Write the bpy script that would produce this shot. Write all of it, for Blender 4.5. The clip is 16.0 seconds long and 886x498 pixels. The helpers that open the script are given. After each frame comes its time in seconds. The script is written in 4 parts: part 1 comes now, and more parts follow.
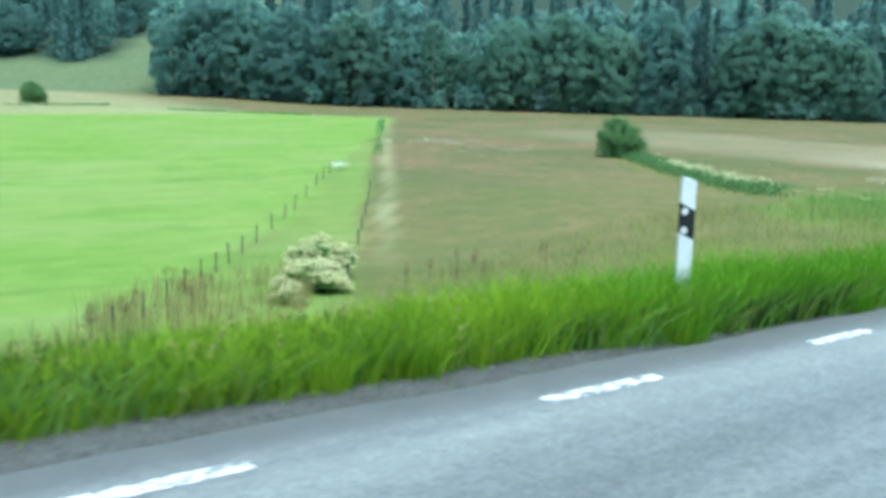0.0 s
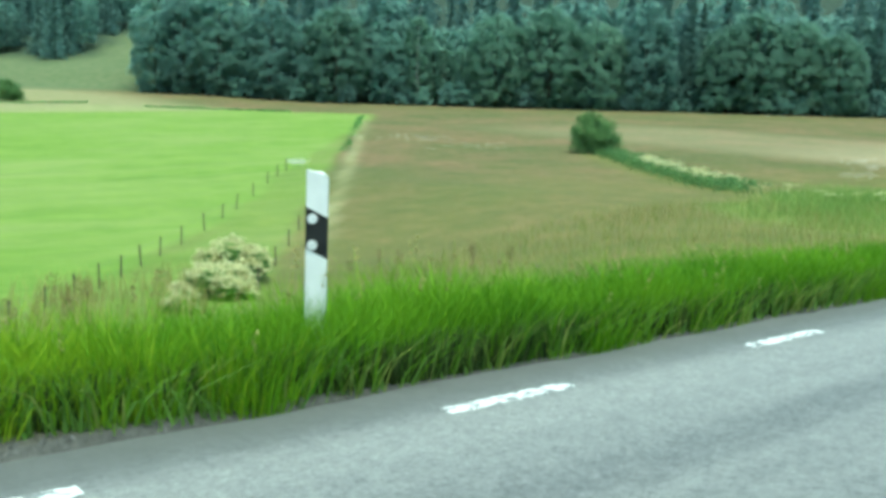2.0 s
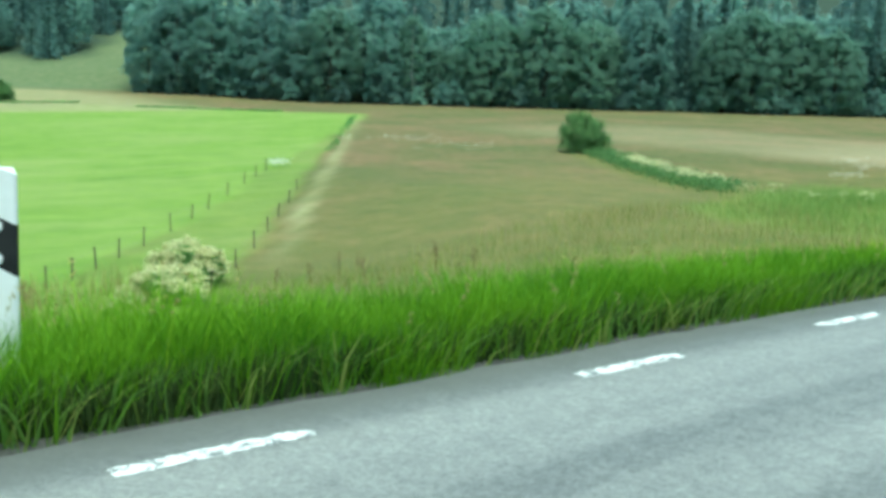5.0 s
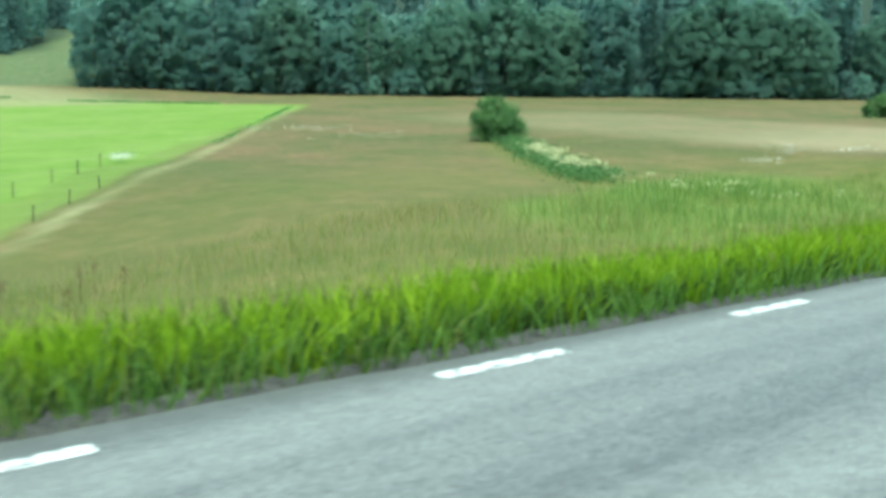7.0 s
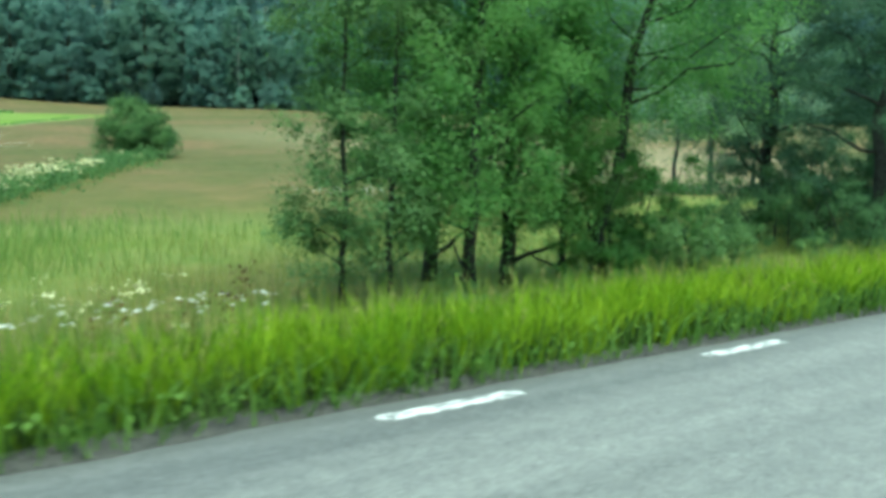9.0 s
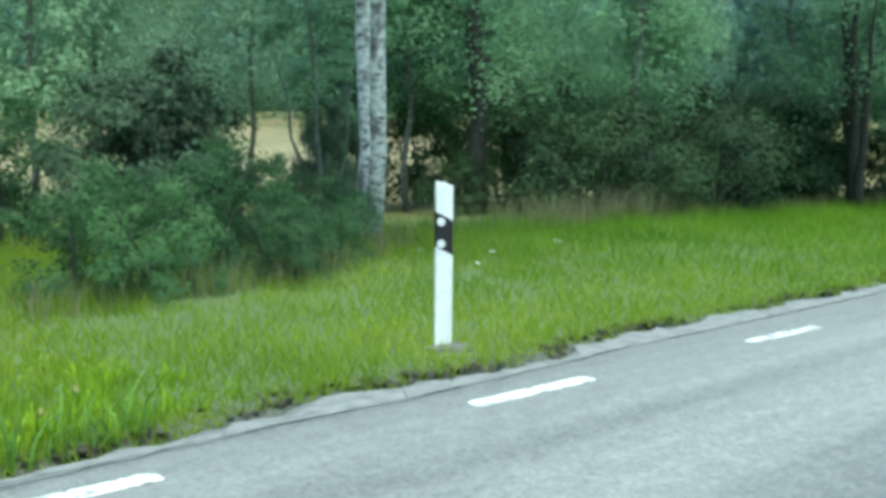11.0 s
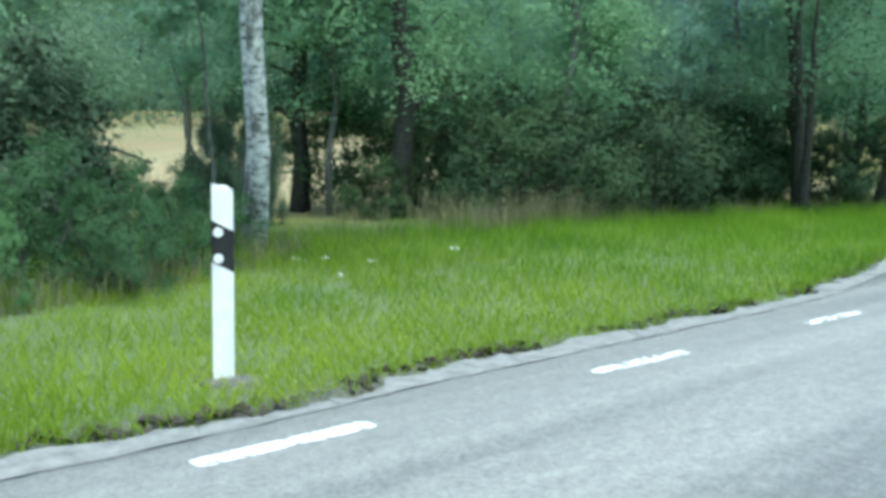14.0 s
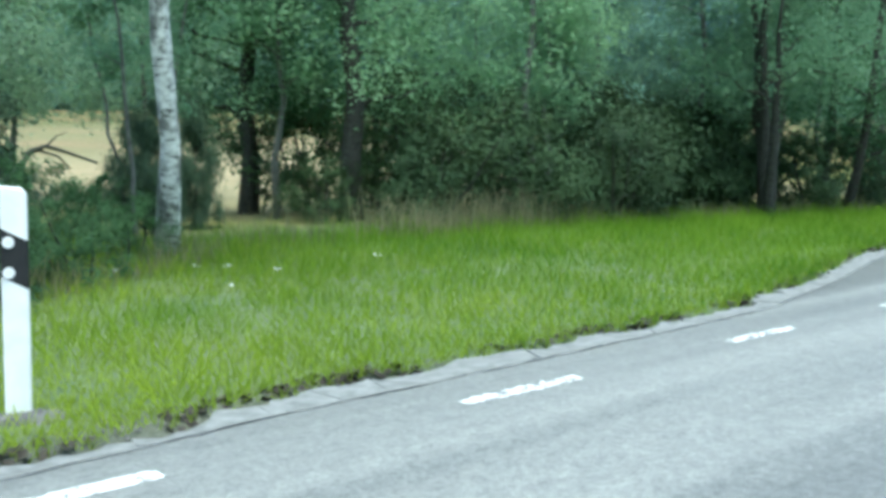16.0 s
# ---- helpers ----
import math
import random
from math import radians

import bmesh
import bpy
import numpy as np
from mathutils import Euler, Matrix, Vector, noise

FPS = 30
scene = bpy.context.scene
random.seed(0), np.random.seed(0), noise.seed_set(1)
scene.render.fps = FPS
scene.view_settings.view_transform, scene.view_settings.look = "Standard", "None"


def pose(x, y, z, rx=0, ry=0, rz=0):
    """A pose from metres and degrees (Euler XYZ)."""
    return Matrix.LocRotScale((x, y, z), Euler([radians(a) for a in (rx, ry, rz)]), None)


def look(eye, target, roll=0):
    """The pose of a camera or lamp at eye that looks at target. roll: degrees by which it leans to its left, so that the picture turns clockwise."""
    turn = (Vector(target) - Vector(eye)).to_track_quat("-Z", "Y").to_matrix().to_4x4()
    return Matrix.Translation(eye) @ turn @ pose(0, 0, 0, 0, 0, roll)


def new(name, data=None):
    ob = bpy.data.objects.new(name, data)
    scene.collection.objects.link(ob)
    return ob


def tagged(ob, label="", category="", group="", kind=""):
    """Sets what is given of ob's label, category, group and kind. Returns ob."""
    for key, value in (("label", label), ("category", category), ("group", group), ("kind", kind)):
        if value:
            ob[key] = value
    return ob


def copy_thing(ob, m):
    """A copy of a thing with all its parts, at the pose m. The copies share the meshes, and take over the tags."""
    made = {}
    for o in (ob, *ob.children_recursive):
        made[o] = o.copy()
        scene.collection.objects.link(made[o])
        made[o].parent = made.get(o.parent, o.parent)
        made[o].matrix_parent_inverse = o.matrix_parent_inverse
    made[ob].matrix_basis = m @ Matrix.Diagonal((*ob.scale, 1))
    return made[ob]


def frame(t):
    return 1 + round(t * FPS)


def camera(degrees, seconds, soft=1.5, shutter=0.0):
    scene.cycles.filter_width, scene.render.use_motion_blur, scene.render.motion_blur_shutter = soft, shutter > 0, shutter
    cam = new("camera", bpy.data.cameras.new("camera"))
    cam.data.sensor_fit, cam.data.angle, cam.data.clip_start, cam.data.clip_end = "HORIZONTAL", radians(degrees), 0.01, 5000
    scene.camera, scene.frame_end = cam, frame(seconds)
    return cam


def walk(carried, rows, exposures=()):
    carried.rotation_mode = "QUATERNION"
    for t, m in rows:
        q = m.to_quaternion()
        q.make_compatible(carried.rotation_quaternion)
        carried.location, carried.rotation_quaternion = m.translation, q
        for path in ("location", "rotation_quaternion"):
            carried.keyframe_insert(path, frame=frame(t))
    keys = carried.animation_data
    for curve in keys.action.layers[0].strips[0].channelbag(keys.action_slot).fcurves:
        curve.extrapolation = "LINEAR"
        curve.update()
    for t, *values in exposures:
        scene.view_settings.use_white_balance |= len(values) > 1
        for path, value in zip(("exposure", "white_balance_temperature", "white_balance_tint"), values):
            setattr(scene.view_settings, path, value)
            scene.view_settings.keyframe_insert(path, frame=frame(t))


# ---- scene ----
cam = camera(50.0, 16.0, 4.0, 0.06)
PATH = [
    (0, (-6.254, -3.299, 1.339), (0.22, 4.235, 0.185), 2.17),
    (0.1, (-4.498, -3.342, 1.34), (1.989, 4.181, 0.187), 2.01),
    (0.133, (-3.924, -3.346, 1.335), (2.566, 4.174, 0.182), 2.00),
    (0.2, (-3.889, -3.347, 1.333), (2.602, 4.172, 0.181), 2.00),
    (0.5, (-3.726, -3.349, 1.339), (2.769, 4.163, 0.165), 2.15),
    (1, (-3.454, -3.345, 1.332), (3.048, 4.162, 0.157), 2.16),
    (1.5, (-3.185, -3.35, 1.332), (3.315, 4.157, 0.149), 2.01),
    (2, (-2.92, -3.358, 1.326), (3.583, 4.147, 0.146), 1.92),
    (2.5, (-2.652, -3.369, 1.323), (3.85, 4.136, 0.141), 1.90),
    (3, (-2.381, -3.377, 1.319), (4.122, 4.127, 0.133), 1.89),
    (3.5, (-2.107, -3.391, 1.315), (4.392, 4.115, 0.12), 1.74),
    (4, (-1.835, -3.402, 1.312), (4.666, 4.102, 0.117), 1.90),
    (4.8, (-1.398, -3.422, 1.313), (5.103, 4.084, 0.13), 1.90),
    (5.6, (-0.961, -3.442, 1.314), (5.539, 4.067, 0.143), 1.89),
    (6.3, (-0.579, -3.459, 1.315), (5.92, 4.052, 0.154), 1.89),
    (6.4, (-0.471, -3.511, 1.318), (6.057, 3.978, 0.175), 1.79),
    (6.433, (0.029, -3.518, 1.315), (6.54, 3.981, 0.145), 1.67),
    (6.5, (1.404, -3.482, 1.318), (7.874, 4.045, 0.1), 1.18),
    (7, (10.418, -3.555, 1.252), (16.912, 3.945, -0.013), 0.92),
    (7.5, (19.34, -3.642, 1.279), (25.835, 3.876, 0.139), 1.82),
    (8, (28.303, -3.67, 1.29), (34.764, 3.88, 0.176), 1.95),
    (8.5, (37.091, -3.599, 1.292), (43.54, 3.972, 0.249), 3.14),
    (9, (45.77, -3.586, 1.302), (52.206, 3.998, 0.267), 1.90),
    (9.5, (54.56, -3.613, 1.318), (61.123, 3.888, 0.504), 2.23),
    (10, (63.372, -3.599, 1.321), (69.878, 3.939, 0.4), 1.28),
    (10.2, (66.842, -3.584, 1.343), (73.29, 3.99, 0.309), 0.36),
    (10.4, (70.351, -3.585, 1.341), (76.807, 3.982, 0.309), 0.38),
    (10.626, (74.316, -3.586, 1.336), (80.798, 3.959, 0.31), 0.43),
    (10.692, (74.917, -3.586, 1.335), (81.409, 3.951, 0.311), 0.45),
    (11.2, (75.181, -3.59, 1.318), (81.762, 3.872, 0.316), 0.64),
    (11.8, (75.493, -3.593, 1.307), (82.137, 3.815, 0.32), 0.77),
    (12.3, (75.754, -3.593, 1.307), (82.399, 3.815, 0.32), 0.77),
    (12.5, (75.855, -3.587, 1.303), (82.504, 3.817, 0.319), 0.70),
    (13, (76.111, -3.587, 1.307), (82.789, 3.791, 0.327), 0.72),
    (13.5, (76.372, -3.583, 1.311), (83.066, 3.78, 0.324), 0.57),
    (14, (76.638, -3.576, 1.318), (83.357, 3.763, 0.325), 0.75),
    (14.5, (76.905, -3.559, 1.314), (83.649, 3.759, 0.327), 0.82),
    (15, (77.172, -3.551, 1.32), (83.938, 3.745, 0.325), 0.82),
    (15.5, (77.439, -3.539, 1.316), (84.231, 3.734, 0.328), 0.86),
    (16, (77.705, -3.523, 1.309), (84.519, 3.731, 0.335), 0.92),
]
walk(cam, [(t, look(eye, target, roll)) for t, eye, target, roll in PATH],
     exposures=[(0.0, 0.92, 5250.0, -13.0), (0.5, 0.84, 5700.0, -23.0), (2.0, 0.82, 5900.0, -25.0), (4.0, 0.8, 5900.0, -26.0), (6.5, 0.84, 5780.0, -23.0), (7.0, 0.88, 5950.0, -23.0),
                (8.5, 0.9, 6000.0, -25.0), (9.0, 0.76, 6000.0, -27.0), (9.5, 1.05, 6050.0, -28.0), (10.2, 1.0, 5850.0, -23.0), (12.3, 1.2, 5700.0, -10.0), (16.0, 1.2, 5700.0, -10.0)])

# ---- world and light: a bright overcast summer day ----
world = bpy.data.worlds.new("overcast_sky")
scene.world = world
world.use_nodes = True
wn, wl = world.node_tree.nodes, world.node_tree.links
sky = wn.new("ShaderNodeTexSky")
sky.sky_type = "NISHITA"
sky.sun_disc = False
sky.sun_elevation, sky.sun_rotation = radians(72), radians(202)
sky.air_density, sky.dust_density, sky.ozone_density = 1.0, 4.0, 1.0
wn["Background"].inputs["Strength"].default_value = 0.15
wl.new(sky.outputs["Color"], wn["Background"].inputs["Color"])
sun = new("sun", bpy.data.lights.new("sun", "SUN"))
sun.data.energy, sun.data.angle, sun.data.color = 1.3, radians(40), (1.0, 0.96, 0.9)
sun.matrix_world = look((0, 0, 0), (0.12, 0.3, -1.0))

rng = np.random.default_rng(11)


# ---- materials ----
def material(name, rough=0.8, gloss=0.3):
    m = bpy.data.materials.new(name)
    m.use_nodes = True
    b = m.node_tree.nodes["Principled BSDF"]
    b.inputs["Roughness"].default_value = rough
    b.inputs["Specular IOR Level"].default_value = gloss
    return m, m.node_tree.nodes, m.node_tree.links, b


def noise_node(n, l, scale, detail=4.0, vector=None, rough=0.55):
    t = n.new("ShaderNodeTexNoise")
    t.inputs["Scale"].default_value, t.inputs["Detail"].default_value = scale, detail
    t.inputs["Roughness"].default_value = rough
    if vector is not None:
        l.new(vector, t.inputs["Vector"])
    return t.outputs["Fac"]


def ramp(n, l, fac, stops):
    r = n.new("ShaderNodeValToRGB")
    while len(r.color_ramp.elements) < len(stops):
        r.color_ramp.elements.new(0.5)
    for e, (at, c) in zip(r.color_ramp.elements, stops):
        e.position, e.color = at, (*c, 1.0)
    l.new(fac, r.inputs["Fac"])
    return r.outputs["Color"]


def mixed(n, l, fac, a, b, kind="MIX"):
    x = n.new("ShaderNodeMix")
    x.data_type, x.blend_type = "RGBA", kind
    for v, i in ((fac, 0), (a, 6), (b, 7)):
        if isinstance(v, (int, float)):
            x.inputs[i].default_value = v
        elif isinstance(v, tuple):
            x.inputs[i].default_value = (*v, 1.0)
        else:
            l.new(v, x.inputs[i])
    return x.outputs[2]


def bumped(n, l, b, height, strength=0.3, distance=0.02):
    p = n.new("ShaderNodeBump")
    p.inputs["Strength"].default_value, p.inputs["Distance"].default_value = strength, distance
    l.new(height, p.inputs["Height"])
    l.new(p.outputs["Normal"], b.inputs["Normal"])


def where(n, l, scale=(1, 1, 1)):
    g = n.new("ShaderNodeNewGeometry")
    m = n.new("ShaderNodeMapping")
    m.inputs["Scale"].default_value = scale
    l.new(g.outputs["Position"], m.inputs["Vector"])
    return m.outputs["Vector"]


def leafy(name, low, high, patch=0.6, through_light=0.35, rough=0.6, each=0.55, own=0.0):
    """Leaves or blades: colour by leaf and by drifts over the plants, with light let through."""
    m, n, l, b = material(name, rough, 0.15 if rough < 1 else 0.0)
    g = n.new("ShaderNodeNewGeometry")
    big = noise_node(n, l, patch, 3.0, where(n, l))
    add = n.new("ShaderNodeMath")
    add.operation = "MULTIPLY_ADD"
    l.new(g.outputs["Random Per Island"], add.inputs[0])
    add.inputs[1].default_value = each
    l.new(big, add.inputs[2])
    sub = n.new("ShaderNodeMath")
    sub.operation = "SUBTRACT"
    l.new(add.outputs[0], sub.inputs[0])
    sub.inputs[1].default_value = each * 0.5
    col = ramp(n, l, sub.outputs[0], [(0.15, low), (0.85, high)])
    if own:
        info = n.new("ShaderNodeObjectInfo")
        tint = ramp(n, l, info.outputs["Random"], [(0.0, (1 - own, 1 - own, 1 - 0.8 * own)), (0.5, (1.0, 1.0, 1.0)), (1.0, (1 + own, 1 + 0.8 * own, 1 + 0.6 * own))])
        col = mixed(n, l, 1.0, col, tint, "MULTIPLY")
    l.new(col, b.inputs["Base Color"])
    t = n.new("ShaderNodeBsdfTranslucent")
    l.new(col, t.inputs["Color"])
    mix = n.new("ShaderNodeMixShader")
    mix.inputs[0].default_value = through_light
    l.new(b.outputs[0], mix.inputs[1])
    l.new(t.outputs[0], mix.inputs[2])
    l.new(mix.outputs[0], n["Material Output"].inputs["Surface"])
    return m


def plain(name, low, high, scale, rough=0.8, bump=0.2, detail=5.0):
    m, n, l, b = material(name, rough)
    f = noise_node(n, l, scale, detail, where(n, l))
    l.new(ramp(n, l, f, [(0.3, low), (0.7, high)]), b.inputs["Base Color"])
    bumped(n, l, b, f, bump)
    return m


def asphalt_material():
    m, n, l, b = material("worn_asphalt", 0.6)
    pos = where(n, l)
    fine = noise_node(n, l, 90.0, 3.0, pos, 0.7)
    mid = noise_node(n, l, 7.0, 5.0, pos)
    streak = noise_node(n, l, 1.0, 4.0, where(n, l, (0.05, 1.3, 1.0)))
    base = ramp(n, l, fine, [(0.3, (0.16, 0.165, 0.163)), (0.7, (0.305, 0.312, 0.308))])
    lane = ramp(n, l, streak, [(0.38, (0.72, 0.73, 0.74)), (0.62, (1.18, 1.17, 1.15))])
    blot = ramp(n, l, mid, [(0.3, (0.86, 0.86, 0.87)), (0.7, (1.1, 1.1, 1.09))])
    chips = ramp(n, l, noise_node(n, l, 26.0, 4.0, pos, 0.75), [(0.34, (0.74, 0.74, 0.75)), (0.5, (1.0, 1.0, 1.0)), (0.66, (1.22, 1.22, 1.21))])
    base = mixed(n, l, 1.0, base, chips, "MULTIPLY")
    l.new(mixed(n, l, 1.0, mixed(n, l, 1.0, base, lane, "MULTIPLY"), blot, "MULTIPLY"), b.inputs["Base Color"])
    bumped(n, l, b, fine, 0.5, 0.006)
    sep = n.new("ShaderNodeSeparateXYZ")
    l.new(pos, sep.inputs[0])
    soil = n.new("ShaderNodeMath")
    soil.operation = "MULTIPLY_ADD"
    l.new(noise_node(n, l, 2.5, 5.0, pos), soil.inputs[0])
    soil.inputs[1].default_value = 0.35
    late = n.new("ShaderNodeMapRange")
    l.new(sep.outputs["X"], late.inputs["Value"])
    for k, v in (("From Min", 70.0), ("From Max", 92.0), ("To Min", 0.0), ("To Max", 0.85)):
        late.inputs[k].default_value = v
    clean = n.new("ShaderNodeMath")
    clean.operation = "SUBTRACT"
    l.new(sep.outputs["Y"], clean.inputs[0])
    l.new(late.outputs[0], clean.inputs[1])
    l.new(clean.outputs[0], soil.inputs[2])
    old = b.inputs["Base Color"].links[0].from_socket
    grime = mixed(n, l, noise_node(n, l, 4.0, 6.0, pos, 0.7), (0.1, 0.104, 0.1), (0.18, 0.184, 0.18))
    l.new(mixed(n, l, ramp(n, l, soil.outputs[0], [(0.2, (0.0, 0.0, 0.0)), (0.42, (0.75, 0.75, 0.75))]), old, grime), b.inputs["Base Color"])
    return m


def paint_material(name, cut):
    m, n, l, b = material(name, 0.6)
    wear = noise_node(n, l, 13.0, 6.0, where(n, l, (0.8, 1.2, 1.0)), 0.7)
    grain = noise_node(n, l, 60.0, 2.0, where(n, l))
    both = n.new("ShaderNodeMath")
    both.operation = "MULTIPLY_ADD"
    l.new(grain, both.inputs[0])
    both.inputs[1].default_value = 0.25
    l.new(wear, both.inputs[2])
    l.new(ramp(n, l, both.outputs[0], [(cut, (0.22, 0.23, 0.235)), (cut + 0.05, (0.84, 0.85, 0.85))]), b.inputs["Base Color"])
    return m


def ground_material():
    """Fields, verge, gravel and wood floor, blended by the masks of the land."""
    m, n, l, b = material("field_ground", 0.95)
    pos = where(n, l)
    a = n.new("ShaderNodeVertexColor")
    a.layer_name = "land"
    s = n.new("ShaderNodeSeparateColor")
    l.new(a.outputs["Color"], s.inputs["Color"])
    fine, mid, big = noise_node(n, l, 3.5, 6.0, pos, 0.7), noise_node(n, l, 0.5, 6.0, pos, 0.65), noise_node(n, l, 0.07, 4.0, pos)
    row = noise_node(n, l, 0.6, 5.0, where(n, l, (0.55, 1.0, 1.0)), 0.65)
    hay = mixed(n, l, 0.5, ramp(n, l, row, [(0.3, (0.1, 0.115, 0.033)), (0.7, (0.245, 0.175, 0.085))]),
                ramp(n, l, big, [(0.4, (0.1, 0.125, 0.034)), (0.6, (0.25, 0.16, 0.08))]))
    hay = mixed(n, l, 1.0, hay, ramp(n, l, noise_node(n, l, 1.3, 7.0, pos, 0.75), [(0.36, (0.7, 0.72, 0.72)), (0.64, (1.26, 1.18, 1.3))]), "MULTIPLY")
    tuft = noise_node(n, l, 0.22, 6.0, where(n, l, (0.9, 1.0, 1.0)), 0.68)
    hay = mixed(n, l, ramp(n, l, tuft, [(0.4, (0.55, 0.55, 0.55)), (0.6, (0.0, 0.0, 0.0))]), hay, (0.1, 0.125, 0.035))
    lush = mixed(n, l, 0.5, ramp(n, l, row, [(0.3, (0.14, 0.245, 0.028)), (0.7, (0.25, 0.345, 0.065))]),
                 ramp(n, l, mid, [(0.25, (0.12, 0.23, 0.025)), (0.7, (0.24, 0.345, 0.06))]))
    lush = mixed(n, l, ramp(n, l, noise_node(n, l, 0.16, 5.0, where(n, l, (0.35, 1.0, 1.0)), 0.6), [(0.42, (0.0, 0.0, 0.0)), (0.68, (0.7, 0.7, 0.7))]), lush, (0.27, 0.33, 0.1))
    lush = mixed(n, l, ramp(n, l, noise_node(n, l, 0.5, 4.0, where(n, l, (0.12, 1.0, 1.0)), 0.6), [(0.6, (0.0, 0.0, 0.0)), (0.74, (0.6, 0.6, 0.6))]), lush, (0.085, 0.17, 0.022))
    rough = ramp(n, l, mid, [(0.3, (0.1, 0.135, 0.028)), (0.55, (0.18, 0.175, 0.048)), (0.75, (0.28, 0.21, 0.085))])
    grit = ramp(n, l, noise_node(n, l, 28.0, 4.0, pos, 0.8), [(0.3, (0.055, 0.055, 0.051)), (0.7, (0.15, 0.148, 0.14))])
    col = mixed(n, l, s.outputs["Red"], mixed(n, l, s.outputs["Green"], rough, hay), lush)
    col = mixed(n, l, a.outputs["Alpha"], col, ramp(n, l, mid, [(0.3, (0.24, 0.25, 0.1)), (0.7, (0.38, 0.35, 0.19))]))
    w = n.new("ShaderNodeVertexColor")
    w.layer_name = "wood"
    ws = n.new("ShaderNodeSeparateColor")
    l.new(w.outputs["Color"], ws.inputs["Color"])
    # Lightened hay colour that paints the overexposed look of the field.
    glare = mixed(n, l, row, (0.33, 0.275, 0.155), (0.46, 0.385, 0.245))
    col = mixed(n, l, ws.outputs["Blue"], col, glare)
    # Green tints the hill, and paints shade between the blades of mown grass.
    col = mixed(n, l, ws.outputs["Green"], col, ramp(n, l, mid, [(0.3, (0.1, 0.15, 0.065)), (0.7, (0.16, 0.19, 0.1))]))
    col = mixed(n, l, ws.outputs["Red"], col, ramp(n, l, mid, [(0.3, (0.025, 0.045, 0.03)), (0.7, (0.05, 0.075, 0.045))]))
    l.new(mixed(n, l, s.outputs["Blue"], col, grit), b.inputs["Base Color"])
    bumped(n, l, b, fine, 0.8, 0.12)
    return m


def birch_bark():
    m, n, l, b = material("birch_bark", 0.8)
    ring = noise_node(n, l, 2.2, 5.0, where(n, l, (3.0, 3.0, 8.0)), 0.65)
    scar = noise_node(n, l, 1.6, 5.0, where(n, l, (2.6, 2.6, 1.7)), 0.7)
    col = ramp(n, l, ring, [(0.36, (0.06, 0.06, 0.06)), (0.44, (0.5, 0.51, 0.49)), (0.62, (0.8, 0.81, 0.79))])
    l.new(mixed(n, l, ramp(n, l, scar, [(0.4, (0.85, 0.85, 0.85)), (0.5, (0.0, 0.0, 0.0))]), col, (0.13, 0.135, 0.125)), b.inputs["Base Color"])
    bumped(n, l, b, ring, 0.4)
    return m


ASPHALT, GROUND = asphalt_material(), ground_material()
PAINT, WORN_PAINT = paint_material("road_paint", 0.55), paint_material("worn_road_paint", 0.575)
FADED_PAINT = paint_material("faded_road_paint", 0.6)
SEAL = plain("crack_sealing_tar", (0.15, 0.153, 0.154), (0.24, 0.243, 0.244), 4.0, 0.6)
SOIL = plain("dark_crumbled_soil", (0.02, 0.018, 0.014), (0.075, 0.066, 0.052), 25.0, 0.95)
CRUST = plain("broken_asphalt_crust", (0.15, 0.154, 0.152), (0.29, 0.295, 0.29), 9.0, 0.85, 0.6)
VERGE = leafy("verge_grass", (0.135, 0.27, 0.01), (0.43, 0.58, 0.035), 0.9, 0.32)
DEEP_VERGE = leafy("deep_verge_grass", (0.052, 0.17, 0.008), (0.28, 0.49, 0.025), 0.6, 0.26, 0.6, 0.4)
SHORT = leafy("mown_grass", (0.125, 0.255, 0.02), (0.43, 0.52, 0.065), 0.4, 0.6, 1.0, 0.1)
# Darker copy of the mown grass colour, painting the thicket's shade.
SHADED_SHORT = leafy("shaded_mown_grass", (0.075, 0.19, 0.016), (0.27, 0.41, 0.046), 0.5, 0.6, 1.0, 0.15)
# Darker than dry thatch: the shade at the grass foot is in this colour.
SHADED_THATCH = leafy("shade_dark_thatch", (0.025, 0.05, 0.012), (0.075, 0.11, 0.03), 1.2, 0.15)
STRAW = leafy("dry_meadow_grass", (0.26, 0.255, 0.08), (0.53, 0.46, 0.2), 0.35, 0.4)
FADED = leafy("withered_grass", (0.11, 0.15, 0.06), (0.34, 0.3, 0.19), 0.8, 0.35)
MEADOW = leafy("meadow_grass_blades", (0.17, 0.27, 0.05), (0.4, 0.45, 0.12), 0.4, 0.45, 0.6, 0.6)
RUSH = leafy("green_rushes", (0.15, 0.28, 0.06), (0.38, 0.48, 0.15), 0.5, 0.4, 0.6, 0.8)
PLUME = leafy("reed_plumes", (0.29, 0.225, 0.165), (0.56, 0.45, 0.35), 1.6, 0.4)
CREAM = leafy("cream_blossom", (0.56, 0.56, 0.27), (0.8, 0.79, 0.5), 1.0, 0.3)
WHITE = leafy("white_blossom", (0.75, 0.75, 0.7), (0.88, 0.88, 0.84), 1.0, 0.3)
DOCK = leafy("brown_dock_seed", (0.09, 0.05, 0.03), (0.2, 0.11, 0.06), 1.0, 0.2)
WEED = leafy("roadside_weeds", (0.1, 0.2, 0.03), (0.22, 0.36, 0.08), 1.5, 0.35)
HAZEL_LEAF = leafy("hazel_leaves", (0.06, 0.135, 0.06), (0.15, 0.265, 0.11), 0.35, 0.55, 0.6, 0.2, 0.3)
LEAF = leafy("alder_leaves", (0.125, 0.28, 0.085), (0.275, 0.475, 0.15), 0.35, 0.62, 0.5, 0.3)
WILLOW = leafy("willow_leaves", (0.1, 0.2, 0.07), (0.2, 0.34, 0.12), 0.35, 0.5, 0.5, 0.3)
